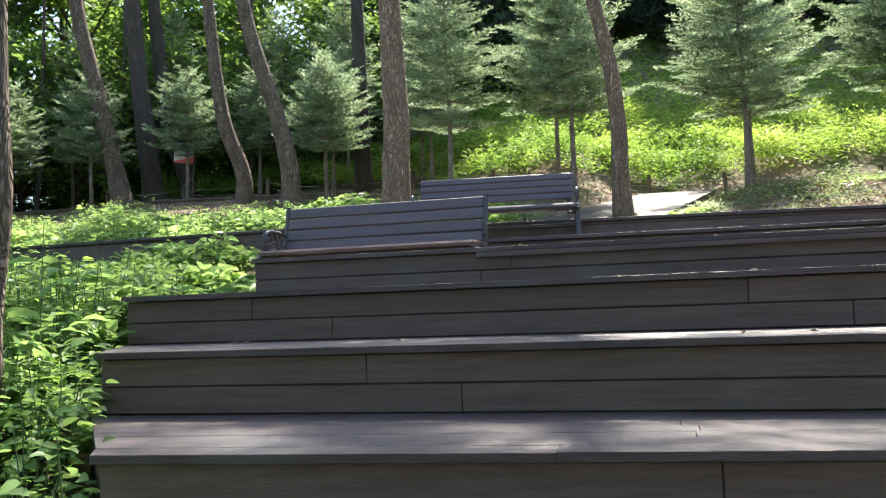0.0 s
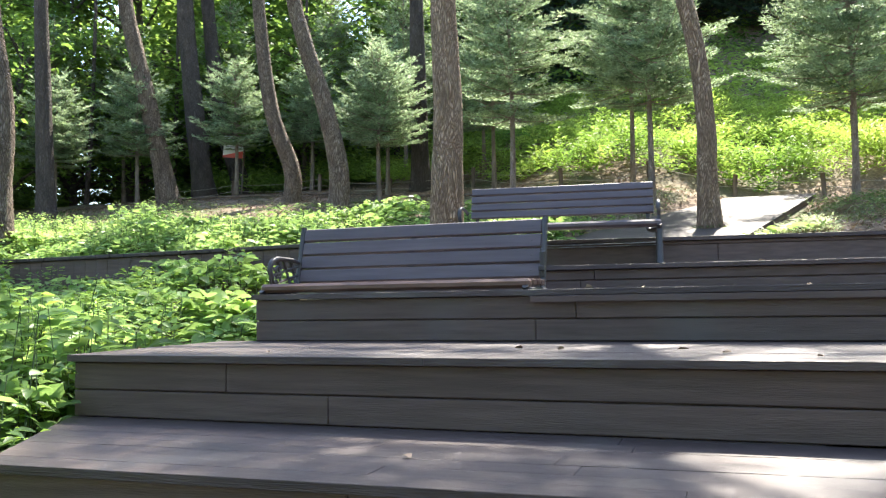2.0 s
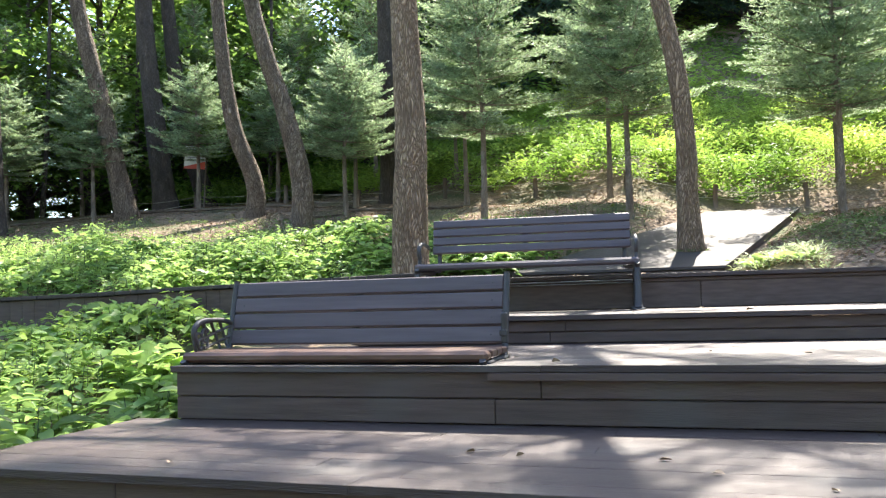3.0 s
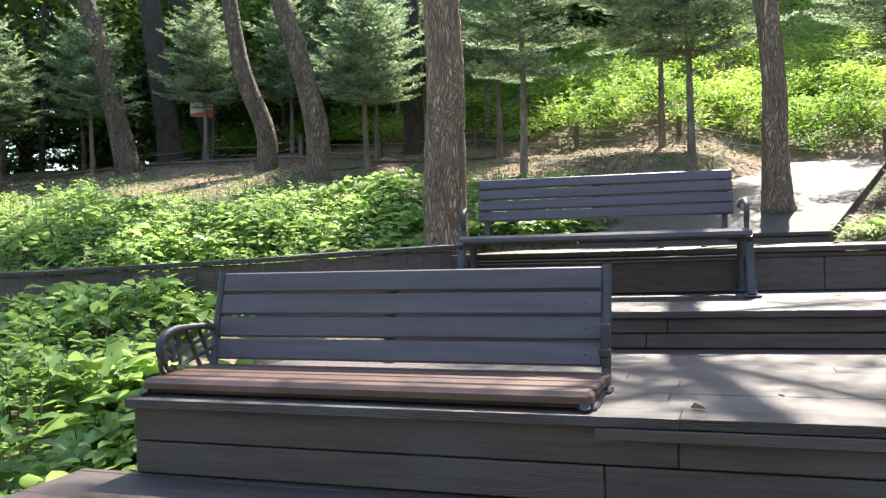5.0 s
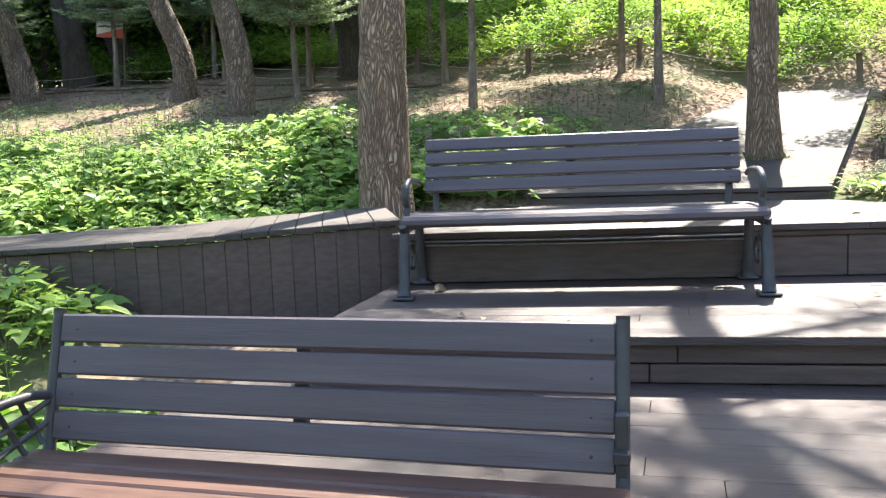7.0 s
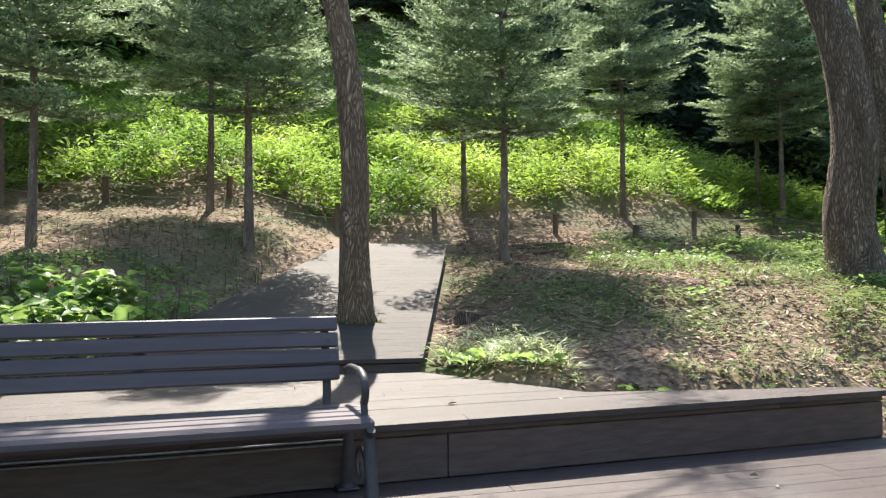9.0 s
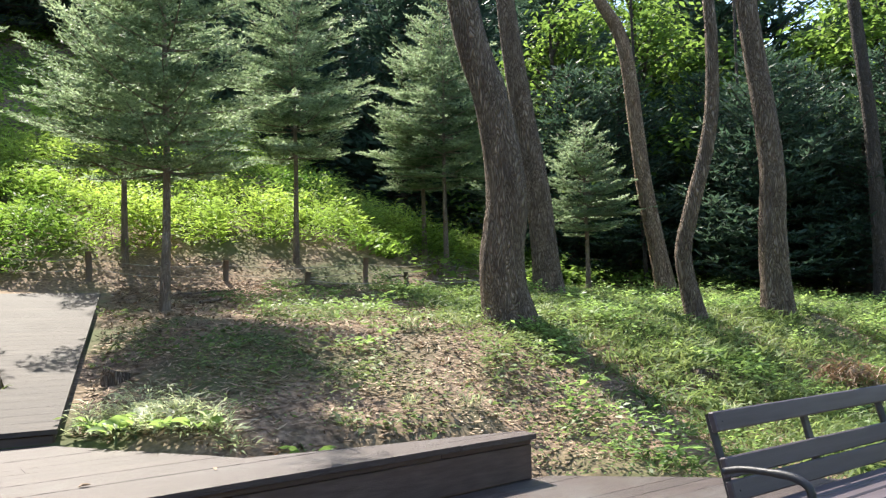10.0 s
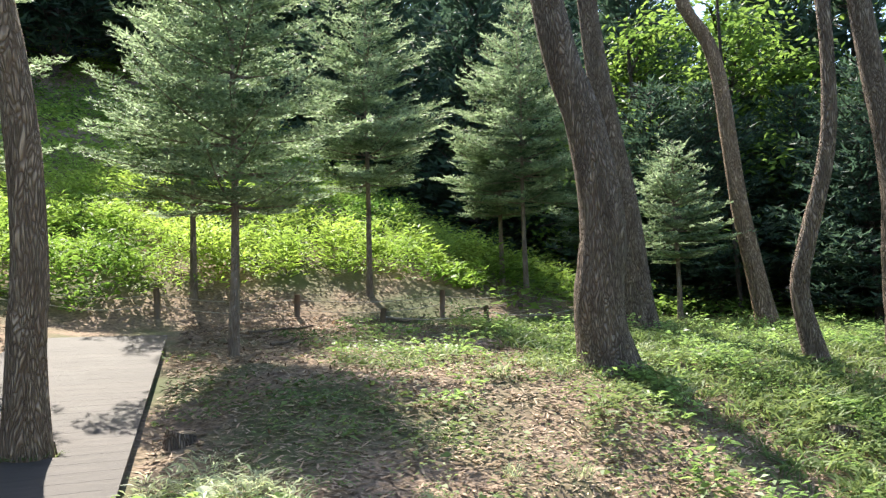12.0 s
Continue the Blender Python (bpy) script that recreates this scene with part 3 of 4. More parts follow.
# ================= trees =================
def trunk_mesh(ctrl, d0, d1, sides=14, n=26, flare=1.35):
    pts = spline(ctrl, n)
    rs = []
    for i in range(n + 1):
        f = i / n
        r = 0.5 * (d0 + (d1 - d0) * f)
        r *= 1 + (flare - 1) * max(0, 1 - f * n / 3.2) ** 2
        rs.append(r)
    return tube_arrays(pts, rs, sides, 0.07, R), pts


def needle_clump(center, r, count, size):
    """Pine needles round a twig end."""
    d = RNG.normal(size=(count, 3))
    d /= np.linalg.norm(d, axis=1, keepdims=True)
    d[:, 2] = np.abs(d[:, 2]) * 0.7 - 0.1
    p = np.asarray(center) + d * r * RNG.uniform(0.1, 1.0, (count, 1)) * np.array([1, 1, 0.55])
    return leaves(p, d + RNG.normal(0, 0.4, (count, 3)), RNG.uniform(0.7, 1.2, count) * size, 0.17, shape=3, droop=0.1)


def pine(label, base, offsets, d0, bark=None, crown=True, spread=2.0, height=9.0, crown_from=0.66, sink=0.12, density=0.3, fork=False):
    x, y = base
    z = ground_z(x, y)
    root = tagged(new("pine_tree"), label, "tree", group="pines")
    root.location = (x, y, z)
    ctrl = [(0, 0, -sink), *offsets]
    last = Vector(offsets[-1])
    if last.z < height:
        prev = Vector(offsets[-2]) if len(offsets) > 1 else Vector((0, 0, 0))
        d = (last - prev) / max(0.3, last.z - prev.z)
        lean = Vector((max(-0.12, min(0.12, d.x * 0.5)), max(-0.12, min(0.12, d.y * 0.5)), 1))
        ctrl += [last + lean * ((height - last.z) * 0.5), last + lean * (height - last.z)]
    (vs, fs), pts = trunk_mesh(ctrl, d0, d0 * 0.42, 14, 30)
    rawmesh("trunk", vs, fs, bark or M_PINE, root, smooth=True)
    if fork:
        q = pts[17]
        v2, f2 = tube_arrays(spline([q, q + Vector((0.22, 0.1, 0.5)), q + Vector((0.5, 0.2, 1.6)), q + Vector((0.9, 0.3, 3.2))], 10), [d0 * 0.3 * (1 - 0.05 * i) for i in range(11)], 9)
        rawmesh("limb", v2, f2, bark or M_PINE, root, smooth=True)
    if crown:
        lv, lf, cv, cf = [], [], [], []
        off_l = off_c = 0
        for b in range(int(15 * density)):
            f = crown_from + (1 - crown_from) * (b + R.random()) / (15 * density)
            p = min(pts, key=lambda v: abs(v.z - f * height))
            a = R.uniform(0, 2 * math.pi)
            ln = spread * R.uniform(0.55, 1.05) * (1.15 - 0.7 * (f - crown_from) / (1 - crown_from))
            tip = p + Vector((math.cos(a) * ln, math.sin(a) * ln, R.uniform(0.0, 0.7)))
            mid = (p + tip) / 2 + Vector((R.uniform(-.2, .2), R.uniform(-.2, .2), R.uniform(-0.1, 0.25)))
            line = spline([p, mid, tip], 6)
            v2, f2 = tube_arrays(line, [0.045 * (1 - 0.13 * i) * d0 / 0.3 for i in range(7)], 5)
            rawmesh("limb", v2, f2, bark or M_PINE, root, smooth=True)
            for c in range(7):
                q = line[2 + c % 5] + Vector((R.gauss(0, 0.3), R.gauss(0, 0.3), R.gauss(0.08, 0.12)))
                v3, f3 = needle_clump(q, R.uniform(0.25, 0.45), 115, 0.14)
                cv.append(v3)
                cf.append(f3 + off_c)
                off_c += len(v3)
        rawmesh("crown", np.concatenate(cv), np.concatenate(cf), M_PINENEEDLE, root)
    return root


def fir_meshes(seed, height, clear, radius, needle=0.06, mat=None, density=1.0, bark=None, dia=0.1, tier_step=0.37):
    """A young fir: straight trunk, tiers of upturned branches, each a flat spray of twigs set with needles."""
    r = random.Random(seed)
    root = new("fir_tree")
    (vs, fs), pts = trunk_mesh([(0, 0, -0.12), (0.02, 0.01, height * 0.3), (-0.01, 0.02, height * 0.65), (0, 0, height)], dia, 0.012, 9, 14, 1.3)
    rawmesh("trunk", vs, fs, bark or M_FIRBARK, root, smooth=True)
    k = needle / 0.06
    bv, bf, off = [], [], 0
    segs = [((0, 0, height - 0.25 * k ** 0.5), (0, 0, 1), 0.25 * k ** 0.5)]

    def twig(q, d, ln):
        segs.append((tuple(q), tuple(d), ln))

    z = clear
    while z < height - 0.12:
        f = (z - clear) / (height - clear)
        tier = r.uniform(0, 6.28)
        count = 7 if f < 0.7 else 5
        full = radius * 1.14 * (0.70 + 0.30 * min(1, f / 0.16)) * (1 - f) ** 0.82
        for b in range(count):
            a = tier + 2 * math.pi * b / count + r.uniform(-0.35, 0.35)
            ln = full * r.uniform(0.62, 1.16) + 0.09
            slope = -0.10 + 0.62 * f + r.uniform(-0.10, 0.10)
            out = Vector((math.cos(a), math.sin(a), 0))
            side = Vector((-math.sin(a), math.cos(a), 0))
            p0 = Vector((0, 0, z + r.uniform(-0.05, 0.05)))
            bend = r.uniform(0.10, 0.30)
            def at(u):
                return p0 + out * (ln * u) + Vector((0, 0, ln * (slope * u + bend * u * u)))
            n = 6
            v2, f2 = tube_arrays([at(i / n) for i in range(n + 1)], [0.013 * (1 - 0.12 * i) * (0.6 + 0.4 * k) for i in range(n + 1)], 3)
            bv += v2
            bf += [tuple(i + off for i in q) for q in f2]
            off += len(v2)
            for i in range(2, n):
                d = at((i + 1) / n) - at(i / n)
                twig(at(i / n), d.normalized(), d.length)
            end = (at(1) - at(0.85)).normalized()
            twig(at(1), end, 0.07 * k)
            s = 0.16 * ln
            while s < ln:
                u = s / ln
                lift = Vector((0, 0, slope + 2 * bend * u))
                for sg in (-1, 1):
                    tl = (0.44 * ln * (1.1 - u) + 0.06 * k) * r.uniform(0.7, 1.2)
                    tw = (out * r.uniform(0.7, 1.0) + side * sg + lift * 0.7 + Vector((0, 0, r.uniform(-0.04, 0.16)))).normalized()
                    q = at(u)
                    twig(q, tw, tl)
                    across = Vector((-tw.y, tw.x, 0)).normalized()
                    e = 0.07 * k
                    while e < tl:
                        for sg2 in (-1, 1):
                            sub = (tw * 0.9 + across * sg2 + Vector((0, 0, r.uniform(0.0, 0.2)))).normalized()
                            twig(q + tw * e, sub, (0.42 * (tl - e) + 0.035 * k) * r.uniform(0.7, 1.2))
                        e += 0.11 * k
                s += 0.115 * k * r.uniform(0.8, 1.2)
        z += tier_step * (1 - 0.4 * f) * r.uniform(0.8, 1.2)
    tagged(rawmesh("branching", bv, bf, bark or M_FIRBARK, root, smooth=True), kind="stuff")
    Q, D, L = (np.array(c, float) for c in zip(*segs))
    m = np.maximum(2, (L / (0.018 * k) * density).astype(int))
    idx = np.repeat(np.arange(len(m)), m)
    st = RNG.random(len(idx)) * L[idx]
    d = D[idx]
    lat = np.cross(d, np.array([0, 0, 1.0]))
    lat /= np.linalg.norm(lat, axis=1, keepdims=True) + 1e-6
    A = d * 0.62 + lat * (RNG.choice([-1, 1], len(idx)) * RNG.uniform(0.3, 1.0, len(idx)))[:, None] + np.array([0, 0, 1.0]) * RNG.uniform(-0.2, 0.6, (len(idx), 1))
    v, fc = leaves(Q[idx] + d * st[:, None], A, RNG.uniform(0.75, 1.25, len(idx)) * needle, 0.32, shape=3, droop=0.05, tilt=0.75)
    rawmesh("crown", v, fc, mat or M_NEEDLE, root)
    return root


def place(proto, x, y, turn, label, category="tree", group="", dz=0.0, used=[]):
    """The first call moves the original, later ones place copies."""
    m = pose(x, y, ground_z(x, y) + dz, 0, 0, turn)
    if proto in used:
        ob = copy_thing(proto, m)
    else:
        used.append(proto)
        ob = proto
        ob.matrix_world = m
    return tagged(ob, label, category, group)


FIR_TALL = fir_meshes(1, 5.2, 1.75, 1.38)
FIR_WIDE = fir_meshes(2, 5.1, 1.45, 1.6)
FIR_SLIM = fir_meshes(5, 4.9, 1.42, 1.2)
FIR_MID = fir_meshes(3, 4.6, 1.3, 1.2)
FIR_SMALL = fir_meshes(4, 3.0, 1.1, 0.95, density=1.15, tier_step=0.25)
_fl = "young silvery-green fir with a bare thin lower trunk"
for pr, x, y, turn in [
    (FIR_SLIM, 4.25, 7.45, 10), (FIR_WIDE, 4.72, 11.3, 140), (FIR_TALL, 7.38, 11.4, 30), (FIR_TALL, 10.15, 11.2, 100), (FIR_MID, 10.25, 12.1, 200),
    (FIR_MID, -0.51, 7.41, 20), (FIR_MID, -1.65, 10.4, 250), (FIR_SLIM, 1.54, 7.75, 80), (FIR_TALL, 0.98, 10.2, 300),
    (FIR_SMALL, 12.0, 9.6, 0), (FIR_SMALL, -7.2, 10.1, 60), (FIR_SMALL, -8.9, 9.1, 160), (FIR_SMALL, -3.3, 8.7, 220), (FIR_SMALL, -3.7, 10.0, 300), (FIR_SMALL, -10.6, 8.6, 30),
    (FIR_SMALL, 15.0, 11.5, 75), (FIR_MID, 17.5, 10.5, 15), (FIR_MID, -12.5, 10.5, 120), (FIR_TALL, 19.5, 13.0, 55), (FIR_TALL, 16.0, 15.0, 10), (FIR_MID, 13.4, 13.5, 77),
    (FIR_MID, -11.2, 11.4, 200), (FIR_MID, -6.2, 12.6, 130), (FIR_SMALL, -5.9, 11.0, 20), (FIR_MID, -4.2, 12.2, 45), (FIR_TALL, -9.4, 13.2, 310), (FIR_MID, -13.6, 8.0, 10), (FIR_SMALL, -2.2, 11.6, 100),
]:
    _fir = place(pr, x, y, turn, _fl if pr is not FIR_SMALL else "small pale fir with a whitish thin trunk", group="young firs")
    if (x, y) == (4.72, 11.3):                           # two bare low branches
        for ctrl in ([(0, 0, 1.20), (0.35, 0.3, 1.42), (0.75, 0.62, 1.55)], [(0, 0, 1.26), (-0.2, -0.16, 1.42), (-0.42, -0.3, 1.46)]):
            bm = bmesh.new()
            tube(bm, spline(ctrl, 6), [0.018 - 0.002 * i for i in range(7)], 6)
            part("bare_branch", bm, M_FIRBARK, _fir, "bare low branch")

pine("tall pine with reddish plated bark beside the boardwalk", (-0.32, 3.78), [(0.0, 0.0, 0.8), (0.03, 0.0, 1.9), (-0.02, 0.0, 3.6)], 0.43, M_RED, spread=2.4, height=10.5, density=0.5, crown_from=0.55)
# top and crown are out of view, bent and thickened to shade the steps
pine("pine with warm grey bark growing through the wooden ramp", (2.43, 5.26), [(-0.02, 0, 0.5), (-0.01, 0.0, 1.0), (-0.10, 0.0, 2.0), (-0.35, 0.0, 3.4), (-0.30, 0.05, 5.2), (0.35, 0.1, 8.0), (0.95, 0.2, 11.0)], 0.255, M_RED, sink=0.34, spread=3.2, height=14, density=2.1, crown_from=0.38)
pine("pale trunked pine among the herbs", (-6.88, 3.86), [(-0.08, 0, 0.9), (-0.01, -0.02, 2.1), (-0.15, -0.15, 3.75)], 0.44, spread=2.4, height=10)
pine("slender pale pine beside the steps", (-0.08, -3.06), [(-0.05, -0.03, 0.7), (0.02, -0.03, 1.4), (0.0, -0.03, 2.2)], 0.17, spread=1.2, height=8, density=0.12)
pine("leaning pine at the forest edge", (-8.16, 9.21), [(-0.4, -0.3, 2.3), (-0.75, -0.56, 4.33)], 0.40, spread=2.2, height=11, crown_from=0.66, density=0.14)
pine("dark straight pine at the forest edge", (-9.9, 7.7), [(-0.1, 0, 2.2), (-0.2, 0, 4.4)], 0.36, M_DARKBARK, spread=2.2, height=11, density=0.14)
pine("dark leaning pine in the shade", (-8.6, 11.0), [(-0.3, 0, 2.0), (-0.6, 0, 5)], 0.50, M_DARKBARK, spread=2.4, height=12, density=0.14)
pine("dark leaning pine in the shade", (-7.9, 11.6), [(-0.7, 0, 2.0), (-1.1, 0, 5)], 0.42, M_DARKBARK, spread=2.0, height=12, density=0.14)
pine("crooked pine leaning over the clearing", (-5.21, 8.89), [(0.03, 0, 0.6), (-0.32, -0.18, 1.82), (-0.53, -0.29, 4.06)], 0.36, spread=2.0, height=11, density=0.14)
pine("crooked pine leaning over the clearing", (-3.57, 7.52), [(0.06, 0, 0.6), (-0.16, -0.08, 1.77), (-0.65, -0.32, 3.75)], 0.38, spread=2.0, height=11, density=0.2)
# crown lies out of view, spread wide to keep the firs in front shaded
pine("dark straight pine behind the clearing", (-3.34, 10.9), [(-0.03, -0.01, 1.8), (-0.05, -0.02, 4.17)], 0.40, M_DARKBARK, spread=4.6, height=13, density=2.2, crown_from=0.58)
pine("thick pine with deeply cracked bark", (7.2, 5.6), [(-0.06, 0.05, 0.6), (-0.01, 0.01, 1.3), (-0.10, 0.08, 2.2), (-0.36, 0.25, 3.4)], 0.52, spread=2.6, height=10)
pine("cracked pine behind a thicker one", (9.95, 8.2), [(-0.12, 0.09, 1.6), (-0.33, 0.27, 3.4), (-0.45, 0.38, 5.0)], 0.41, spread=2.4, height=11)
pine("forked red pine leaning in the forest edge", (12.95, 8.65), [(-0.25, 0.25, 2.0), (-0.42, 0.45, 4.4), (-0.8, 0.8, 5.6)], 0.31, M_RED, spread=2.2, height=11, fork=True)
pine("slender curved pine on the grass", (9.7, 5.3), [(-0.10, 0.12, 0.7), (-0.06, 0.05, 1.2), (0.12, -0.14, 2.2), (0.16, -0.19, 3.2), (0.14, -0.16, 4.2)], 0.22, spread=1.8, height=9)
pine("upright dark pine on the grass", (11.3, 5.4), [(-0.02, 0.02, 1.0), (-0.01, 0.01, 2.13), (-0.14, 0.21, 4.38)], 0.40, spread=2.4, height=11)
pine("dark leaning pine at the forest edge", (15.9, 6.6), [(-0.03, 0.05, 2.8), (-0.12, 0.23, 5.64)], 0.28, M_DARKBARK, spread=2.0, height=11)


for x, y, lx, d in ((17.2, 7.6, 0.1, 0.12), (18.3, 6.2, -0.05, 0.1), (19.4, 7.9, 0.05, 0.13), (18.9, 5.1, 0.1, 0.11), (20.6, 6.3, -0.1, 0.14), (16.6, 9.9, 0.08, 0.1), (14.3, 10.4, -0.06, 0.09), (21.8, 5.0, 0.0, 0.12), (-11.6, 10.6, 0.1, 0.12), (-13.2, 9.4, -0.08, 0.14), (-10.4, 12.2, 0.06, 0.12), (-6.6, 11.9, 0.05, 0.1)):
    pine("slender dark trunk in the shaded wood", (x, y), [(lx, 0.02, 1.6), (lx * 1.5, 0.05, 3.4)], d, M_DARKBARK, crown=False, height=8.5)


# ---- broadleaf trees and the dark conifer hill behind ----
def broadleaf(seed, height, spread, leaf=0.17, count=5200, mat=None):
    r = random.Random(seed)
    root = new("broadleaf_tree")
    (vs, fs), pts = trunk_mesh([(0, 0, -0.2), (r.uniform(-.2, .2), 0.1, height * 0.35), (r.uniform(-.4, .4), 0.1, height * 0.8)], 0.02 * height + 0.08, 0.05, 9, 12)
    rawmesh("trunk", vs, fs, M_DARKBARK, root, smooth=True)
    lv, lf, off = [], [], 0
    tips = []
    for b in range(26):
        f = 0.18 + 0.8 * b / 26
        p = pts[min(12, int(f * 12))]
        a = r.uniform(0, 2 * math.pi)
        ln = spread * r.uniform(0.5, 1.0) * math.sin(math.pi * min(1, 0.28 + f * 0.68))
        tip = p + Vector((math.cos(a) * ln, math.sin(a) * ln, r.uniform(0.0, 0.16) * height))
        line = spline([p, (p + tip) / 2 + Vector((0, 0, 0.25)), tip], 6)
        v2, f2 = tube_arrays(line, [0.05 * (1 - 0.13 * i) for i in range(7)], 5)
        lv += v2
        lf += [tuple(i + off for i in q) for q in f2]
        off += len(v2)
        tips += [(line[k], 0.3 + 0.12 * ln) for k in (3, 4, 5, 6, 6)]
    tagged(rawmesh("branching", lv, lf, M_DARKBARK, root, smooth=True), kind="stuff")
    P = []
    per = count // len(tips)
    for q, s in tips:
        c = np.array(q)
        # flat sprays of leaves, several to a limb
        for k in range(3):
            cc = c + RNG.normal(0, 0.5, 3) * s
            P.append(cc + RNG.normal(0, 1, (per // 3, 3)) * np.array([s * 0.75, s * 0.75, s * 0.22]))
    P = np.concatenate(P)
    A = directions(len(P), 0.35) + np.array([0, 0, -0.25])
    v, fc = leaves(P, A, RNG.uniform(0.7, 1.3, len(P)) * leaf, 0.55, shape=4, droop=0.15)
    rawmesh("crown", v, fc, mat or M_BROAD, root)
    return root


BROAD_A = broadleaf(21, 8.5, 3.0)
BROAD_B = broadleaf(22, 7.0, 2.8, leaf=0.18)
BROAD_D = broadleaf(24, 14.0, 4.2, leaf=0.32, count=4800)
BROAD_C = broadleaf(23, 5.0, 2.3, leaf=0.14, count=4200)
_r = random.Random(5)
_bl = "leafy green broadleaf tree at the forest edge"
for pr, x, y in [(BROAD_A, -6.0, 15.5), (BROAD_B, -3.2, 18.0), (BROAD_B, -10.5, 14.5), (BROAD_A, -14.5, 13.0), (BROAD_C, -12.8, 11.5), (BROAD_C, -5.0, 13.4),
                 (BROAD_B, -17.0, 9.5), (BROAD_C, -14.0, 7.5), (BROAD_A, -18.5, 5.0), (BROAD_B, -15.5, 3.0), (BROAD_C, -9.8, 12.6), (BROAD_A, -12.0, 18.0), (BROAD_B, -7.5, 19.0), (BROAD_A, -20.0, 14.0),
                 (BROAD_A, 15.5, 14.5), (BROAD_B, 18.5, 12.0), (BROAD_A, 20.5, 9.0), (BROAD_B, 22.0, 6.0), (BROAD_A, 25.0, 13.0), (BROAD_C, 19.5, 4.0), (BROAD_A, 24.0, 3.0),
                 (BROAD_B, 27.0, 9.5), (BROAD_A, 21.0, 17.0), 
                 (BROAD_D, 22.5, 14.5), (BROAD_D, 26.5, 11.0), (BROAD_D, 28.5, 5.5), (BROAD_D, 24.5, 19.0), (BROAD_D, 30.0, 15.0), (BROAD_A, 16.4, 12.3), (BROAD_D, 30.5, 9.0), (BROAD_D, 34, 2.0),
                 (BROAD_B, -8.0, 14.2), (BROAD_A, -11.8, 15.8), (BROAD_A, -16.8, 11.8), (BROAD_B, -19.0, 7.6), (BROAD_D, -13.5, 14.8), (BROAD_D, -18.2, 14.0), (BROAD_C, -7.2, 13.2), (BROAD_C, -11.5, 12.0), (BROAD_C, -16.2, 8.8), (BROAD_D, -25.0, 13.5), (BROAD_D, -8.6, 17.2), (BROAD_B, 19.4, 10.2), (BROAD_A, 22.0, 11.6), (BROAD_C, -12.6, 9.2), (BROAD_C, -15.0, 5.6), (BROAD_B, -18.0, 11.0), (BROAD_D, -15.5, 16.5), (BROAD_D, -20.5, 10.5), (BROAD_D, -10.5, 20.5), (BROAD_D, -5.5, 24.5), (BROAD_D, -22.0, 17.0), (BROAD_D, -22.5, 3.5), (BROAD_D, -16.0, 21.5), (BROAD_D, -26.5, 8.5),
                 # unseen trees added behind the viewpoint to hold back sky light
                 (BROAD_D, -14.0, -6.0), (BROAD_D, -10.5, -11.5), (BROAD_D, -5.5, -14.5), (BROAD_D, 0.0, -16.0), (BROAD_D, 5.5, -15.5), (BROAD_D, 10.5, -13.5), (BROAD_D, 14.5, -9.5), (BROAD_D, 16.5, -4.0), (BROAD_A, -9.5, -6.0), (BROAD_B, 9.5, -8.5), (BROAD_B, 2.5, -12.0), (BROAD_A, -3.5, -11.0), (BROAD_A, 11.5, -3.0)]:
    place(pr, x, y, _r.uniform(0, 360), _bl, group="forest edge")
# young firs whose needles are coloured dark to stand for the wood's shade
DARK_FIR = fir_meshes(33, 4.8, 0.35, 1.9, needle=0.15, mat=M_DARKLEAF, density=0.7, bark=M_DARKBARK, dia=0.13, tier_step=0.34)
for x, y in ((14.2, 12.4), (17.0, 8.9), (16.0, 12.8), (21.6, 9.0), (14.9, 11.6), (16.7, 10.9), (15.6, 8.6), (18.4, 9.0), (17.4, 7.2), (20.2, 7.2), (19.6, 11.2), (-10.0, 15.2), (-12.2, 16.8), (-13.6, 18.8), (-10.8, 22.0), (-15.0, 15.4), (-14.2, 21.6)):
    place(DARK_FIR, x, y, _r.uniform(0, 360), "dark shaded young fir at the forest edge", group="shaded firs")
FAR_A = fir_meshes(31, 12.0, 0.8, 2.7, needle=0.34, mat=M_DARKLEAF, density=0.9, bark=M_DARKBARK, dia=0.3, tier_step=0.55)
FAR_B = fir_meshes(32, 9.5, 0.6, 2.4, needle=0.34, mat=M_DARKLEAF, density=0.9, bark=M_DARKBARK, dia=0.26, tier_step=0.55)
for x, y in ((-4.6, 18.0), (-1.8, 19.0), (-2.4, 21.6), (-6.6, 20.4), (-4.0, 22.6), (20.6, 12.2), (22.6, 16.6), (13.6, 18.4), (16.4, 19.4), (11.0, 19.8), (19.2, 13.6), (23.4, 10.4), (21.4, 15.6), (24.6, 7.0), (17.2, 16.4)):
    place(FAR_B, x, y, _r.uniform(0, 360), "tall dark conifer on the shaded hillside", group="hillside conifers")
for k in range(13):
    place(FAR_B, -6.5 + 2.5 * k + _r.uniform(-0.5, 0.5), 25.2 + _r.uniform(-0.8, 0.8), _r.uniform(0, 360), "tall dark conifer on the shaded hillside", group="hillside conifers")
for row, (yy, n) in enumerate(((27.5, 18), (32.5, 19), (37, 18), (43, 15))):
    for k in range(n):
        x = -32 + 90 * (k + _r.uniform(0.1, 0.9)) / n
        if row < 1 and -16 < x < 14 or x > 44:
            continue
        place(FAR_A if _r.random() < 0.5 else FAR_B, x, yy + _r.uniform(-2, 2), _r.uniform(0, 360), "tall dark conifer on the shaded hillside", group="hillside conifers")



# ================= undergrowth =================
def scatter(n, x0, x1, y0, y1, keep):
    xs, ys = RNG.uniform(x0, x1, n * 3), RNG.uniform(y0, y1, n * 3)
    pts = [(x, y) for x, y in zip(xs, ys) if keep(x, y)][:n]
    return pts


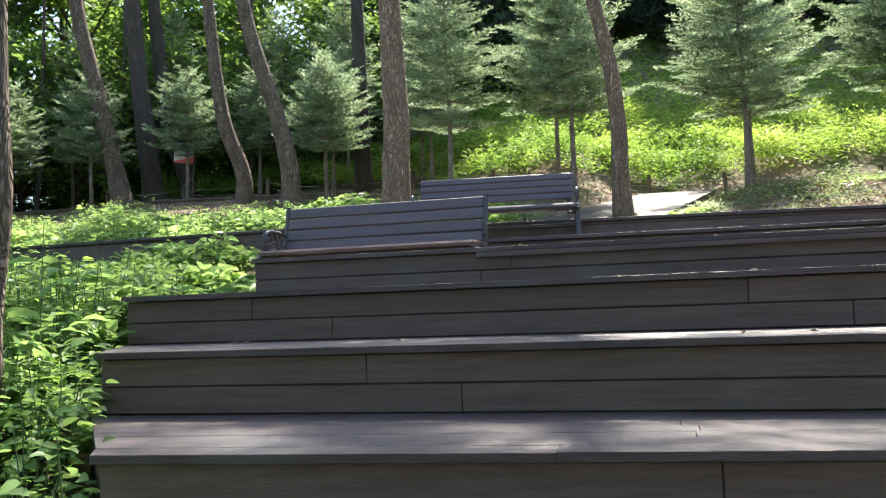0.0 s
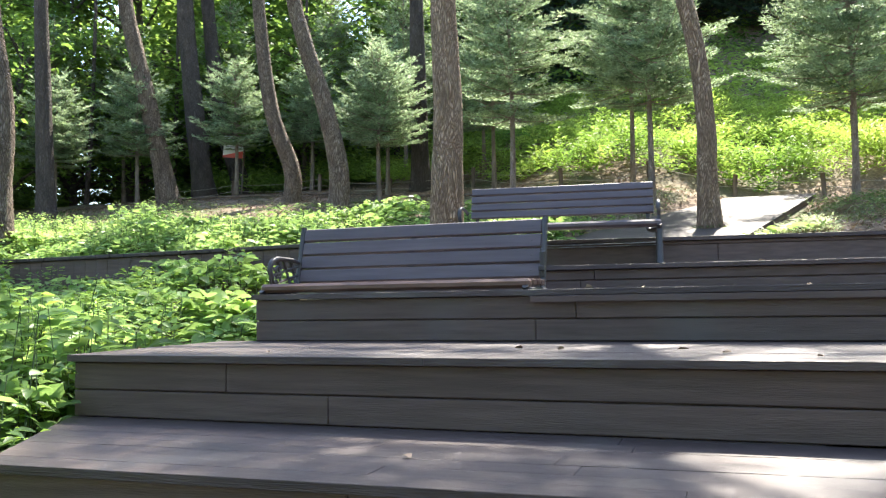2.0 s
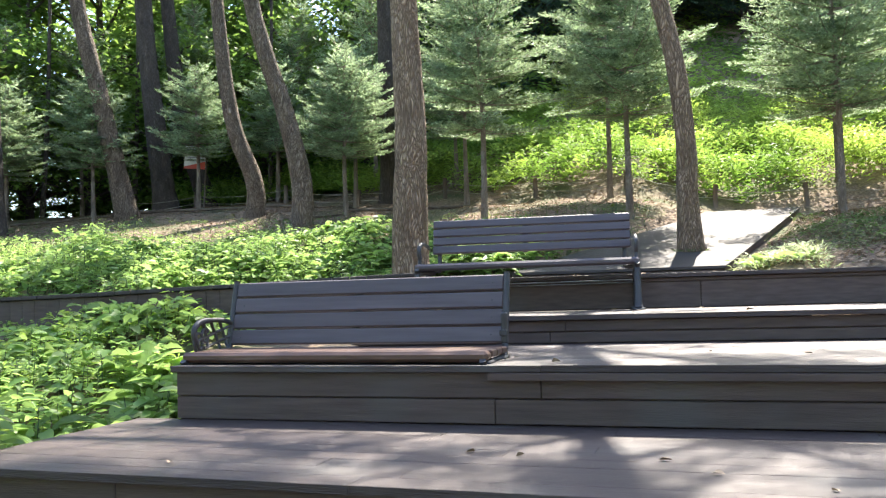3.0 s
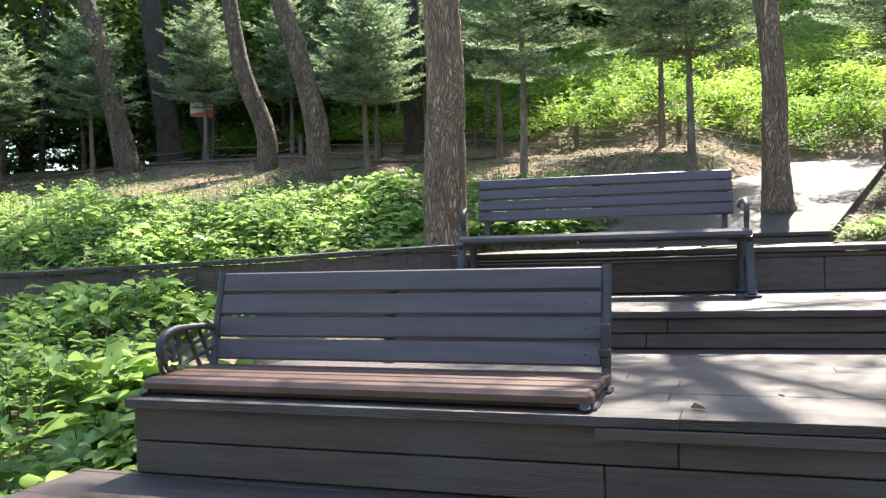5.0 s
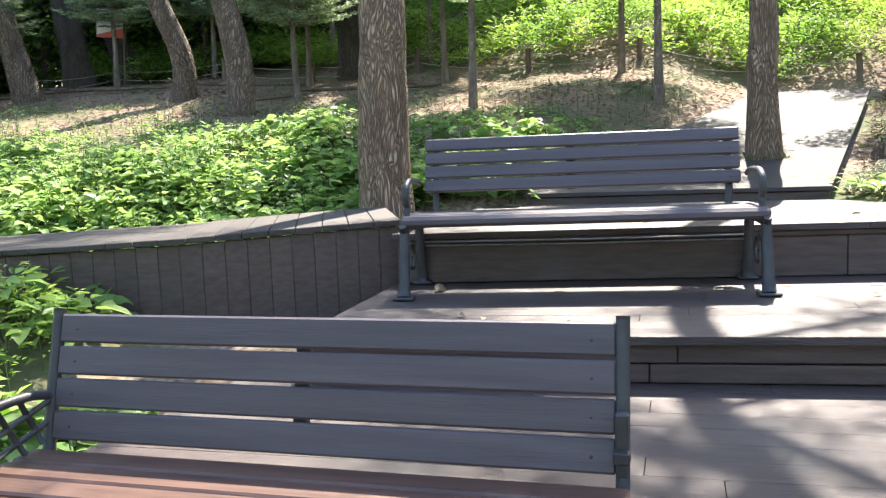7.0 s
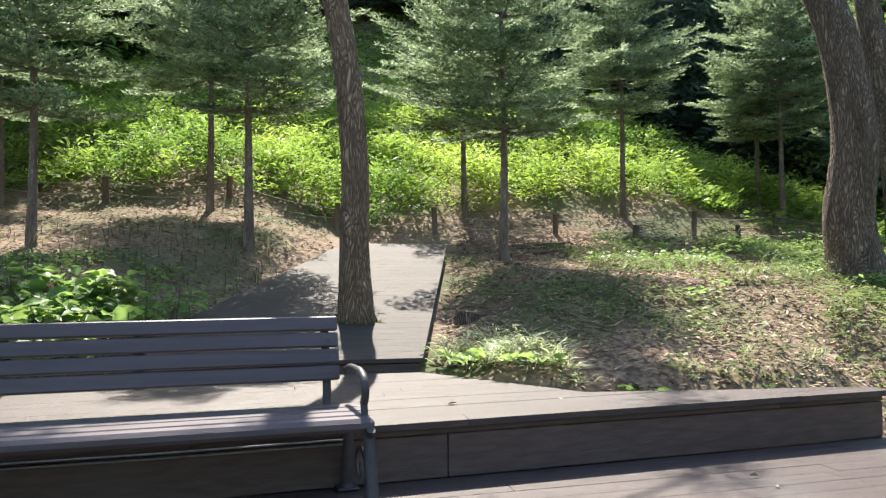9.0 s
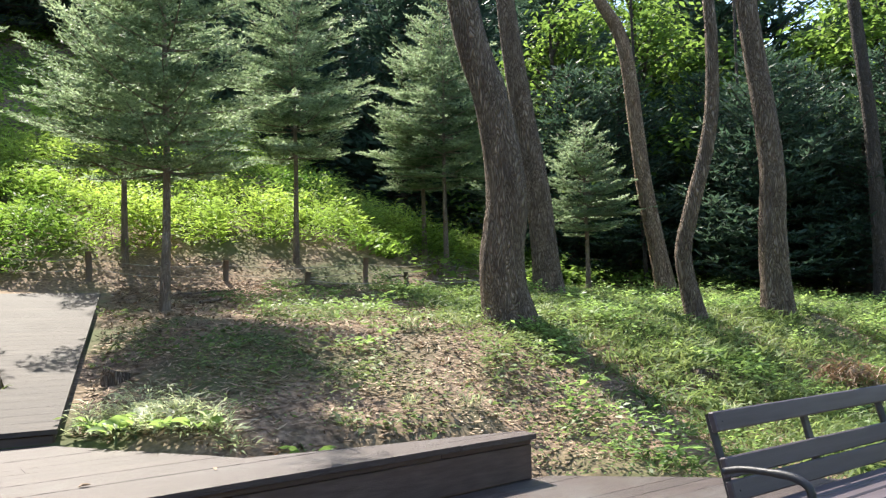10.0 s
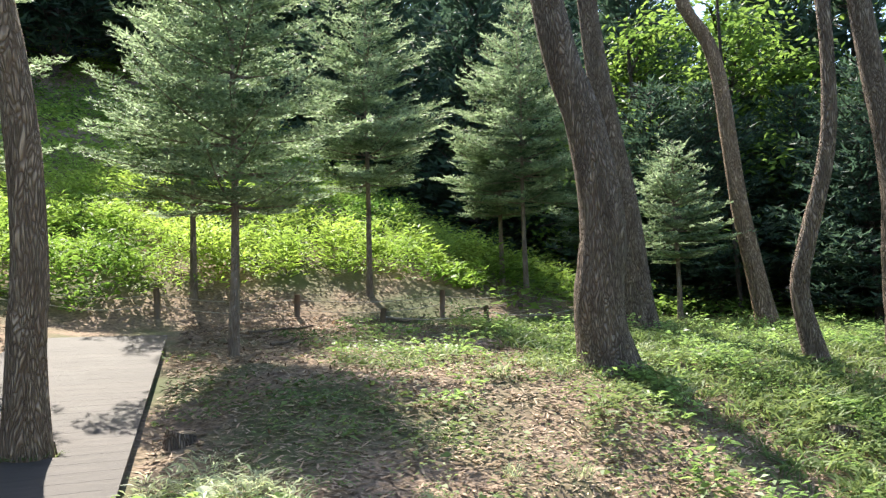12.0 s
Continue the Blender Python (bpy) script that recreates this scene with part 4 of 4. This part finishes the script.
def herbs(name, label, spots, tall, per, leaf, mat, shape=6, width=0.62, spread=0.16, stalks=True, rise=0.1):
    """Many upright herbs: thin stalks with whorls of leaves."""
    sv, sf, off = [], [], 0
    P, A, S = [], [], []
    for x, y in spots:
        z = soil_z(x, y)
        h = tall * R.uniform(0.55, 1.15) * max(0.3, 0.85 + 0.95 * noise.noise((x * 0.9, y * 0.9, 3)) + 0.3 * noise.noise((x * 2.6, y * 2.6, 9))) * (1 - 0.62 * ss(-1.6, 0.6, y) * ss(3, 2.2, y))
        lean = Vector((R.gauss(0, 0.12), R.gauss(0, 0.12), 1))
        top = Vector((x, y, z)) + lean * h
        if stalks:
            v2, f2 = tube_arrays([(x, y, z - 0.03), top], [0.005, 0.003], 3)
            sv += v2
            sf += [tuple(i + off for i in q) for q in f2]
            off += len(v2)
        f = 0.25 + 0.75 * RNG.random(per) ** 0.6
        d = directions(per, 0.25)
        base = np.array((x, y, z))[None] + np.array(lean)[None] * (f * h)[:, None]
        P.append(base + d * np.array([1, 1, 0.3]) * RNG.uniform(0.01, spread, (per, 1)))
        A.append(d + np.array([0, 0, rise]))
        big = (0.62 if noise.noise((x * 1.2, y * 1.2, 77)) < -0.05 else 1.0) * R.uniform(0.65, 1.4)
        S.append(leaf * big * (1.25 - 0.55 * f) * RNG.uniform(0.5, 1.35, per))
    P, A, S = np.concatenate(P), np.concatenate(A), np.concatenate(S)
    v, fc = leaves(P, A, S, width, shape=shape, droop=0.28, fold=0.18)
    root = tagged(new(name), label, "undergrowth", kind="stuff")
    rawmesh("leaves", v, fc, mat, root)
    if stalks:
        rawmesh("stalks", sv, sf, M_STALK, root)
    return root


def left_of_steps(x, y):
    lim = 2.4
    for k, (n, z, a, s, xl, xb, xr) in enumerate(STEPS[:-1]):
        y0, y1 = a + s * xl, STEPS[k + 1][2] + STEPS[k + 1][3] * xb
        if y >= y0:
            lim = xl + (xb - xl) * min(1, (y - y0) / (y1 - y0))
    (wx, wy, wz), d = walk_line(max(0, (0.29 - x) * 1.04))
    return x < lim - 0.10 and y < wy - 0.12 and not (x > -1.0 and y > 0.75 and R.random() < 0.985)


def behind_walk(x, y):
    (wx, wy, wz), d = walk_line(max(0, (0.29 - x) * 1.04))
    return y > wy + 1.42 and not (x > -0.1 and y < 4.3) and x < 0.65 + max(0, (y - 4.3)) * 0.45 and (x + 0.32) ** 2 + (y - 3.78) ** 2 > 0.09


near = scatter(2200, -7.5, 1.2, -6.0, 2.3, left_of_steps)
herbs("herbs_beside_steps", "dense bright green leafy herbs beside the deck steps", near, 0.60, 18, 0.135, M_HERB, shape=9, width=0.58)
fine = scatter(900, -7.0, 1.2, -5.5, 2.2, left_of_steps)
herbs("feathery_herbs", "fine-leaved grey-green herbs among the broad leaves", fine, 0.74, 26, 0.085, M_SLOPE, shape=4, width=0.26, spread=0.07, rise=0.35)
foot = scatter(900, -1.4, 2.4, -7.6, -2.4, left_of_steps)
herbs("herbs_at_the_lowest_steps", "dense leafy herbs at the end of the lowest steps", foot, 0.62, 19, 0.12, M_HERB, shape=9, width=0.58)
edge = scatter(120, -1.5, -0.36, -2.2, 0.5, lambda x, y: True)
herbs("broad_leaved_herbs", "large bright green oval leaves beside the bench step", edge, 0.74, 12, 0.20, M_HERB, shape=9, width=0.55, spread=0.15)
far = scatter(2400, -12, -7.5, -4.0, 1.0, left_of_steps)
herbs("herbs_farther_out", "dense green herbs below the boardwalk", far, 0.5, 10, 0.17, M_HERB)
mid = scatter(1300, -11, 2.0, 3.0, 4.9, behind_walk)
herbs("herbs_behind_boardwalk", "sunlit leafy herbs behind the boardwalk", mid, 0.33, 14, 0.13, M_HERB, shape=9, width=0.56)
broad = scatter(210, -2.6, 1.6, 3.1, 5.6, behind_walk)
herbs("broad_leaved_herbs", "large bright oval leaves beside the ramp", broad, 0.27, 12, 0.17, M_HERB, shape=9, width=0.6, spread=0.13)
soft = scatter(800, -11, -1.5, 3.0, 5.4, behind_walk)
herbs("feathery_herbs", "fine-leaved pale green herbs behind the boardwalk", soft, 0.36, 26, 0.08, M_HERB, shape=4, width=0.28, spread=0.08, rise=0.35)
low = scatter(1000, -11, 2.0, 4.7, 6.5, behind_walk)
herbs("low_herbs", "low herbs thinning out towards the bare soil", low, 0.17, 10, 0.085, M_HERB, shape=4, width=0.4, spread=0.1)
thin = scatter(420, -11, 2.0, 6.3, 8.4, behind_walk)
herbs("sparse_herbs", "low sparse herbs at the edge of the bare soil", thin, 0.13, 8, 0.07, M_GRASS, shape=4, width=0.3, spread=0.1)


def on_slope(x, y):
    edge = 10.85 + 0.25 * noise.noise((x * 0.5, 0, 0)) + 0.9 * ss(3, 7, x) + 0.4 * ss(0, -6, x)
    return y > edge and noise.noise((x * 1.1, y * 1.1, 31)) > R.uniform(-0.95, -0.3)


slope = scatter(8600, -9, 13.5, 10.7, 17.0, on_slope)
herbs("slope_bushes", "bright green bushes and tall grass on the bank", slope, 0.62, 19, 0.15, M_SLOPE, shape=4, width=0.25, spread=0.14, stalks=False, rise=0.55)
slope2 = scatter(3400, -10, 16, 17.0, 27.5, on_slope)
herbs("upper_slope_bushes", "green bushes on the upper bank", slope2, 0.8, 13, 0.22, M_SLOPE, shape=4, width=0.4, spread=0.35, stalks=False)
dark = scatter(2300, -20, -2, 4, 16, lambda x, y: y > 11.6 or x < -12.2)
herbs("shaded_undergrowth", "dark green undergrowth below the forest edge", dark, 0.6, 12, 0.16, M_BROAD, shape=4, width=0.5, spread=0.25, stalks=False)
dark2 = scatter(1500, 9.5, 24, 9, 18, lambda x, y: y > 9.5 + 0.2 * (14 - x) or x > 15)
herbs("shaded_undergrowth", "dark green undergrowth below the forest edge", dark2, 0.5, 12, 0.16, M_BROAD, shape=4, width=0.5, spread=0.25, stalks=False)


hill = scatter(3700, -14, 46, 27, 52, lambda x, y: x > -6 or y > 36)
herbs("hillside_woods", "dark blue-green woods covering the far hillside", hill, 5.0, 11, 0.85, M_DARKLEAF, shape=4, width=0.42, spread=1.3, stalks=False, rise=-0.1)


# ---- grass and weeds on the open plot ----
def behind_deck(x, y):
    if x < 2.86 + max(0, y - 4.28) * 0.2524 and y > 4.1:
        return False
    if x < 5.25:
        yy = 2.97 + max(0, 3.55 - x) * 1.5 + max(0, 5.1 - x) * 0.16
        return y > yy
    if y < 2.9:
        return x > 5.42 + (2.8 - y) * 1.02
    return True


def grassy(x, y):
    if not behind_deck(x, y):
        return False
    g = noise.noise((x * 0.55, y * 0.55, 8)) + 0.5 * noise.noise((x * 1.7, y * 1.7, 2))
    g += 0.8 * ss(5.2, 8.0, x + 0.25 * (4 - y)) - 0.25
    g -= 1.0 * ss(7.2, 9.2, y) * ss(9, 6, x) + 0.35 * ss(7.5, 6, x)
    return g > R.uniform(-0.15, 0.55)


tufts = scatter(8800, 2.8, 17, 1.0, 10.2, grassy)
P, A, S = [], [], []
for x, y in tufts:
    n = 13
    z = soil_z(x, y)
    d = directions(n, 0.3)
    d[:, 2] = RNG.uniform(0.5, 1.6, n)
    P.append(np.array((x, y, z - 0.01)) + RNG.normal(0, 0.05, (n, 3)) * np.array([1, 1, 0]))
    A.append(d)
    S.append(RNG.uniform(0.055, 0.175, n) * (1.0 + 0.9 * max(0, noise.noise((x * 1.3, y * 1.3, 41)))) * (1 + 0.6 * ss(5.5, 8, x)))
v, fc = leaves(np.concatenate(P), np.concatenate(A), np.concatenate(S), 0.075, shape=4, droop=0.35)
tagged(rawmesh("grass", v, fc, M_GRASS), "sunlit patchy grass on the open plot", "grass", kind="stuff")
weeds = [p for p in scatter(4400, 2.8, 16, 1.2, 10, lambda x, y: behind_deck(x, y) and noise.noise((x * 0.8, y * 0.8, 15)) + 0.5 * noise.noise((x * 2.5, y * 2.5, 5)) > -0.05 + 0.25 * ss(7.0, 9.0, y) * ss(9, 6, x))]
clumps = scatter(720, 5.0, 15, 1.6, 9.6, lambda x, y: behind_deck(x, y) and noise.noise((x * 0.9, y * 0.9, 61)) > 0.02 + 0.25 * ss(7, 5, x))
herbs("weed_clumps", "knee-low clumps of leafy weeds in the grass", clumps, 0.26, 22, 0.085, M_HERB, shape=4, width=0.42, spread=0.13, stalks=False, rise=0.3)
herbs("weeds", "low leafy weeds scattered over the plot", weeds, 0.15, 9, 0.06, M_GRASS, shape=4, width=0.45, spread=0.1, stalks=False)

pale = scatter(150, 2.9, 3.75, 3.35, 4.6, lambda x, y: behind_deck(x, y) and x < 3.62 - (y - 3.4) * 0.15)
herbs("pale_grasses", "pale sunlit grasses between the ramp and the deck", pale, 0.15, 13, 0.10, M_PALE, shape=4, width=0.13, spread=0.08, stalks=False, rise=0.5)
ferns = scatter(34, 5.6, 6.7, 3.9, 5.0, lambda x, y: (x - 6.15) ** 2 + ((y - 4.45) * 1.2) ** 2 < 0.22)
herbs("fern_clump", "clump of feathery weeds on the bare soil", ferns, 0.24, 16, 0.08, M_GRASS, shape=4, width=0.3, spread=0.1, stalks=False, rise=0.3)


def grass_tussock(x, y, size):
    n = 34
    d = directions(n, 0.3)
    d[:, 2] = RNG.uniform(0.9, 2.6, n)
    p = np.array((x, y, soil_z(x, y) - 0.01)) + RNG.normal(0, 0.03, (n, 3)) * np.array([1, 1, 0])
    v, fc = leaves(p, d, RNG.uniform(0.6, 1.25, n) * size, 0.035, shape=4, droop=0.45)
    tagged(rawmesh("grass_tussock", v, fc, M_PALE), "yellow-green tussock of long grass on bare soil", "grass tuft", group="tussocks")


for x, y, size in ((5.55, 6.35, 0.30), (5.95, 6.5, 0.34), (5.9, 5.45, 0.30), (6.45, 5.35, 0.26), (4.9, 3.75, 0.24), (5.3, 3.6, 0.22), (6.7, 5.9, 0.28), (7.2, 4.7, 0.32), (4.3, 3.55, 0.20), (8.3, 6.4, 0.3), (7.6, 3.3, 0.34), (8.8, 4.5, 0.3)):
    grass_tussock(x, y, size)

# litter on the bare soil
lit = scatter(52000, -11, 13, 3.0, 11.6, lambda x, y: (behind_deck(x, y) if x > 2.5 else y > 6 and x < 0.5 + (y - 4.28) * 0.47 or y > 8.5))
P = np.array([(x, y, soil_z(x, y) + 0.010) for x, y in lit])
v, fc = leaves(P, directions(len(P), 0.04), RNG.uniform(0.025, 0.075, len(P)), 0.45, shape=4, droop=0.0, tilt=0.1)
tagged(rawmesh("leaf_litter", v, fc, M_LITTER), "dry brown leaves and needles on the soil", "leaf litter", kind="stuff")


lit = scatter(34000, 2.8, 9.5, 2.9, 10.6, behind_deck)
P = np.array([(x, y, soil_z(x, y) + 0.008) for x, y in lit])
v, fc = leaves(P, directions(len(P), 0.16), RNG.uniform(0.03, 0.11, len(P)), 0.17, shape=4, droop=0.0, tilt=0.2)
tagged(rawmesh("twigs_and_needles", v, fc, M_LITTER), "dry needles and straw strewn on the bare soil", "leaf litter", kind="stuff")


# ================= stakes and rope, sign, stumps =================
def stake(x, y, h, dia=0.085):
    root = tagged(new("stake"), "short round wooden stake of the rope fence", "stake", group="rope fence stakes")
    z = soil_z(x, y)
    bm = bmesh.new()
    tube(bm, [(x, y, z - 0.1), (x + R.uniform(-.01, .01), y, z + h * 0.5), (x + R.uniform(-.02, .02), y, z + h)], [dia / 2, dia / 2 * 0.97, dia / 2 * 0.94], 10)
    part("post", bm, M_STAKE, root)
    bm = bmesh.new()
    tube(bm, [(x, y, z + h + 0.001), (x, y, z + h + 0.006)], dia / 2 * 0.9, 10)
    part("cut_top", bm, M_CUT, root, "pale sawn top")
    return (x, y, z + h * 0.78)


_tops = [stake(x, 10.7 + 0.12 * math.sin(x * 2.1) + 0.12 * max(0, x - 8), R.uniform(0.28, 0.40)) for x in (-9.6, -7.7, -5.6, -3.9, -2.2, -0.4, 1.2, 2.7, 4.14, 5.98, 8.2, 9.9, 11.6)]
for k in range(len(_tops) - 1):
    a, b = Vector(_tops[k]), Vector(_tops[k + 1])
    for dz, sag in ((0.0, 0.06), (-0.13, 0.08)):
        bm = bmesh.new()
        tube(bm, [a.lerp(b, i / 8) + Vector((0, 0.045, dz - sag * math.sin(math.pi * i / 8))) for i in range(9)], 0.005, 5)
        tagged(part("rope", bm, M_ROPE), "pale rope slung between wooden stakes", "rope", group="fence ropes")


def fallen_branch(x, y, ln, turn, rad):
    """A weathered bare branch lying on the soil."""
    c, s_ = math.cos(radians(turn)), math.sin(radians(turn))
    line = []
    for i in range(9):
        u = (i / 8 - 0.5) * ln
        px, py = x + c * u + 0.04 * math.sin(i * 1.7 + x), y + s_ * u + 0.05 * math.sin(i * 1.1 + y)
        line.append((px, py, soil_z(px, py) + rad * 0.8))
    bm = bmesh.new()
    tube(bm, line, [rad * (1 - 0.06 * i) for i in range(9)], 7, 0.15, R)
    tagged(part("fallen_branch", bm, M_STAKE), "bare weathered branch lying on the brown soil", "branch", group="fallen branches")


for x, y, ln, turn, rad in ((-7.6, 9.9, 2.8, 4, 0.035), (-5.0, 10.2, 2.4, -3, 0.03), (-2.6, 9.7, 2.2, 6, 0.035),
                            (5.5, 9.9, 0.9, 14, 0.025), (7.3, 10.5, 1.1, 6, 0.025), (9.0, 10.9, 0.8, 20, 0.02), (-9.8, 9.3, 2.4, 10, 0.035), (5.1, 8.3, 0.9, 50, 0.02), (-3.9, 8.9, 1.3, 35, 0.022), (12.4, 9.2, 2.6, -12, 0.04), (13.6, 9.9, 2.2, 8, 0.035)):
    fallen_branch(x, y, ln, turn, rad)

_low = [stake(x, y, h, 0.075) for x, y, h in ((6.45, 8.9, 0.34), (8.3, 9.5, 0.30), (10.4, 10.2, 0.34))]
for a, b in zip(_low, _low[1:]):
    a, b = Vector(a), Vector(b)
    bm = bmesh.new()
    tube(bm, [a.lerp(b, i / 8) + Vector((0, 0.042, -0.02 - 0.07 * math.sin(math.pi * i / 8))) for i in range(9)], 0.006, 5)
    tagged(part("rope", bm, M_ROPE), "pale rope slung low between wooden stakes", "rope", group="fence ropes")


def sign_board():
    root = tagged(new("sign_board"), "white notice sheet with a red lower band hung from a fir", "sign")
    m = pose(-7.35, 10.35, soil_z(-7.3, 10.35) + 0.72, 0, 4, 25)
    bm = bmesh.new()
    block(bm, -0.30, 0.12, -0.008, 0.008, 0.10, 0.56, 0.004, m)
    part("sheet", bm, M_SIGN, root)
    bm = bmesh.new()
    prism(bm, [(-0.30, -0.012), (0.12, -0.012), (0.12, -0.0085), (-0.30, -0.0085)], [0.09, 0.09, 0.09, 0.09], [0.13, 0.25, 0.25, 0.13], 0)
    bmesh.ops.transform(bm, matrix=m, verts=bm.verts)
    part("red_band", bm, M_SIGNRED, root, "slanted red band")
    for k in range(5):
        bm = bmesh.new()
        block(bm, -0.24, 0.08 - 0.05 * (k % 2), -0.012, -0.0085, 0.47 - k * 0.05, 0.483 - k * 0.05, 0, m)
        part("print_line", bm, M_SIGNTEXT, root)
    bm = bmesh.new()
    tube(bm, [m @ Vector((0.14, 0.02, -0.9)), m @ Vector((0.14, 0.02, 0.66))], 0.018, 7)
    part("post", bm, M_STAKE, root)


sign_board()


def stump(x, y, dia, h, label):
    root = tagged(new("tree_stump"), label, "stump")
    z = soil_z(x, y)
    vs, fs = tube_arrays([(x, y, z - 0.1), (x, y, z + h * 0.4), (x + 0.01, y, z + h)], [dia * 0.62, dia * 0.52, dia * 0.48], 16, 0.14, R)
    rawmesh("trunk", vs, fs, M_PINE, root, smooth=True)
    bm = bmesh.new()
    tube(bm, [(x + 0.01, y, z + h - 0.004), (x + 0.01, y, z + h + 0.004)], dia * 0.46, 16)
    part("cut_face", bm, M_CUT, root, "pale weathered sawn face")


stump(8.06, 3.9, 0.25, 0.08, "low sawn stump in the grass")
stump(3.34, 5.35, 0.20, 0.07, "old rotten stump beside the ramp")
_n = 900
_a = RNG.uniform(0, 2 * math.pi, _n)
_q = RNG.random(_n) ** 0.5
_p = np.stack([9.75 + 0.42 * _q * np.cos(_a), 3.6 + 0.32 * _q * np.sin(_a), soil_z(9.75, 3.6) + 0.26 * (1 - _q ** 2) * RNG.random(_n) ** 0.4], 1)
v, fc = leaves(_p, directions(_n, 0.5), RNG.uniform(0.10, 0.28, _n), 0.06, shape=4, droop=0.3)
tagged(rawmesh("straw_heap", v, fc, M_STRAW), "small heap of dry brown straw on the grass", "straw heap", kind="stuff")


def big_leaf_plant(x, y, size, n, mat=None):
    root = tagged(new("leafy_plant"), "broad-leaved pale green plant at the deck edge", "plant", group="plants at the deck edge")
    z = soil_z(x, y)
    for k in range(n):
        a = 2 * math.pi * k / n + R.uniform(-.3, .3)
        d = np.array([[math.cos(a), math.sin(a), R.uniform(0.5, 1.1)]])
        p = np.array([[x + 0.02 * math.cos(a), y + 0.02 * math.sin(a), z + 0.02]])
        v, fc = leaves(p + d * 0.03, d, [size * R.uniform(0.8, 1.2)], 0.5, shape=9, droop=0.4)
        rawmesh("leaf", v, fc, mat or M_HERB, root)
    bm = bmesh.new()
    tube(bm, [(x, y, z - 0.04), (x, y, z + 0.06)], 0.008, 5)
    part("stalk", bm, M_STALK, root)


for x, y, s, n in ((3.02, 4.25, 0.16, 7), (3.15, 3.95, 0.14, 6), (3.3, 3.75, 0.13, 7), (3.42, 3.62, 0.15, 6), (3.95, 3.3, 0.16, 7), (4.08, 3.24, 0.14, 6), (3.05, 4.0, 0.12, 6), (3.25, 4.1, 0.13, 6)):
    big_leaf_plant(x, y, s, n)


# ================= fallen leaves on the boards =================
def fallen_leaf(x, y, z, size):
    a = R.uniform(0, 2 * math.pi)
    v, fc = leaves([(x, y, z + 0.004)], [(math.cos(a), math.sin(a), 0.12)], [size], 0.5, shape=6, droop=0.05, fold=0.35)
    ob = rawmesh("fallen_leaf", v, fc, M_LITTER)
    tagged(ob, "small dry brown leaf lying on the boards", "leaf", group="fallen leaves on the deck")


for i, n in ((4, 5), (5, 7), (6, 9), (7, 9), (8, 6)):
    name, z, a, s, xl, xb, xr = STEPS[i]
    for k in range(n):
        x = R.uniform(xl + 0.4, min(xr, 4.6) - 0.2)
        if i == 6 and x < 1.8:
            x += 1.8
        if i == 7 and k < 3:
            y = a + s * x + R.uniform(0.9, 1.15)
        else:
            y = a + s * x + R.uniform(0.1, 0.42 if i == 8 else 0.8)
        fallen_leaf(x, y, z, R.uniform(0.025, 0.06))
_bm = bmesh.new()
tube(_bm, [(0.60, 1.92, 0.378), (0.605, 1.925, 0.395), (0.61, 1.93, 0.408)], [0.026, 0.03, 0.016], 9, 0.2, R)
tagged(part("pebble", _bm, M_CUT), "small brown pebble under the bench", "stone")
_p = np.array([(1.30 + 0.05 * k, -0.30 + 0.008 * (k % 3), 0.2545) for k in range(5)])
v, fc = leaves(_p, np.array([(1, 0.1 * (k - 2), 0.0) for k in range(5)]), [0.13, 0.11, 0.14, 0.1, 0.12], 0.03, shape=4, droop=0.0)
tagged(rawmesh("dry_grass_wisp", v, fc, M_STRAW), "wisp of dry grass on the bench seat", "grass wisp")

_n = 90
_a = RNG.uniform(0, 2 * math.pi, _n)
_p = np.stack([2.43 + 0.16 * np.cos(_a), 5.26 + 0.15 * np.sin(_a), np.full(_n, path_z(5.2) - 0.02)], 1)
v, fc = leaves(_p, np.stack([np.cos(_a), np.sin(_a), RNG.uniform(0.6, 1.8, _n)], 1), RNG.uniform(0.05, 0.12, _n), 0.09, shape=4, droop=0.3)
tagged(rawmesh("grass_tuft", v, fc, M_GRASS), "green grass round the foot of the pine", "grass", kind="stuff")

big_leaf_plant(3.30, 4.02, 0.15, 3, M_FLOWER)
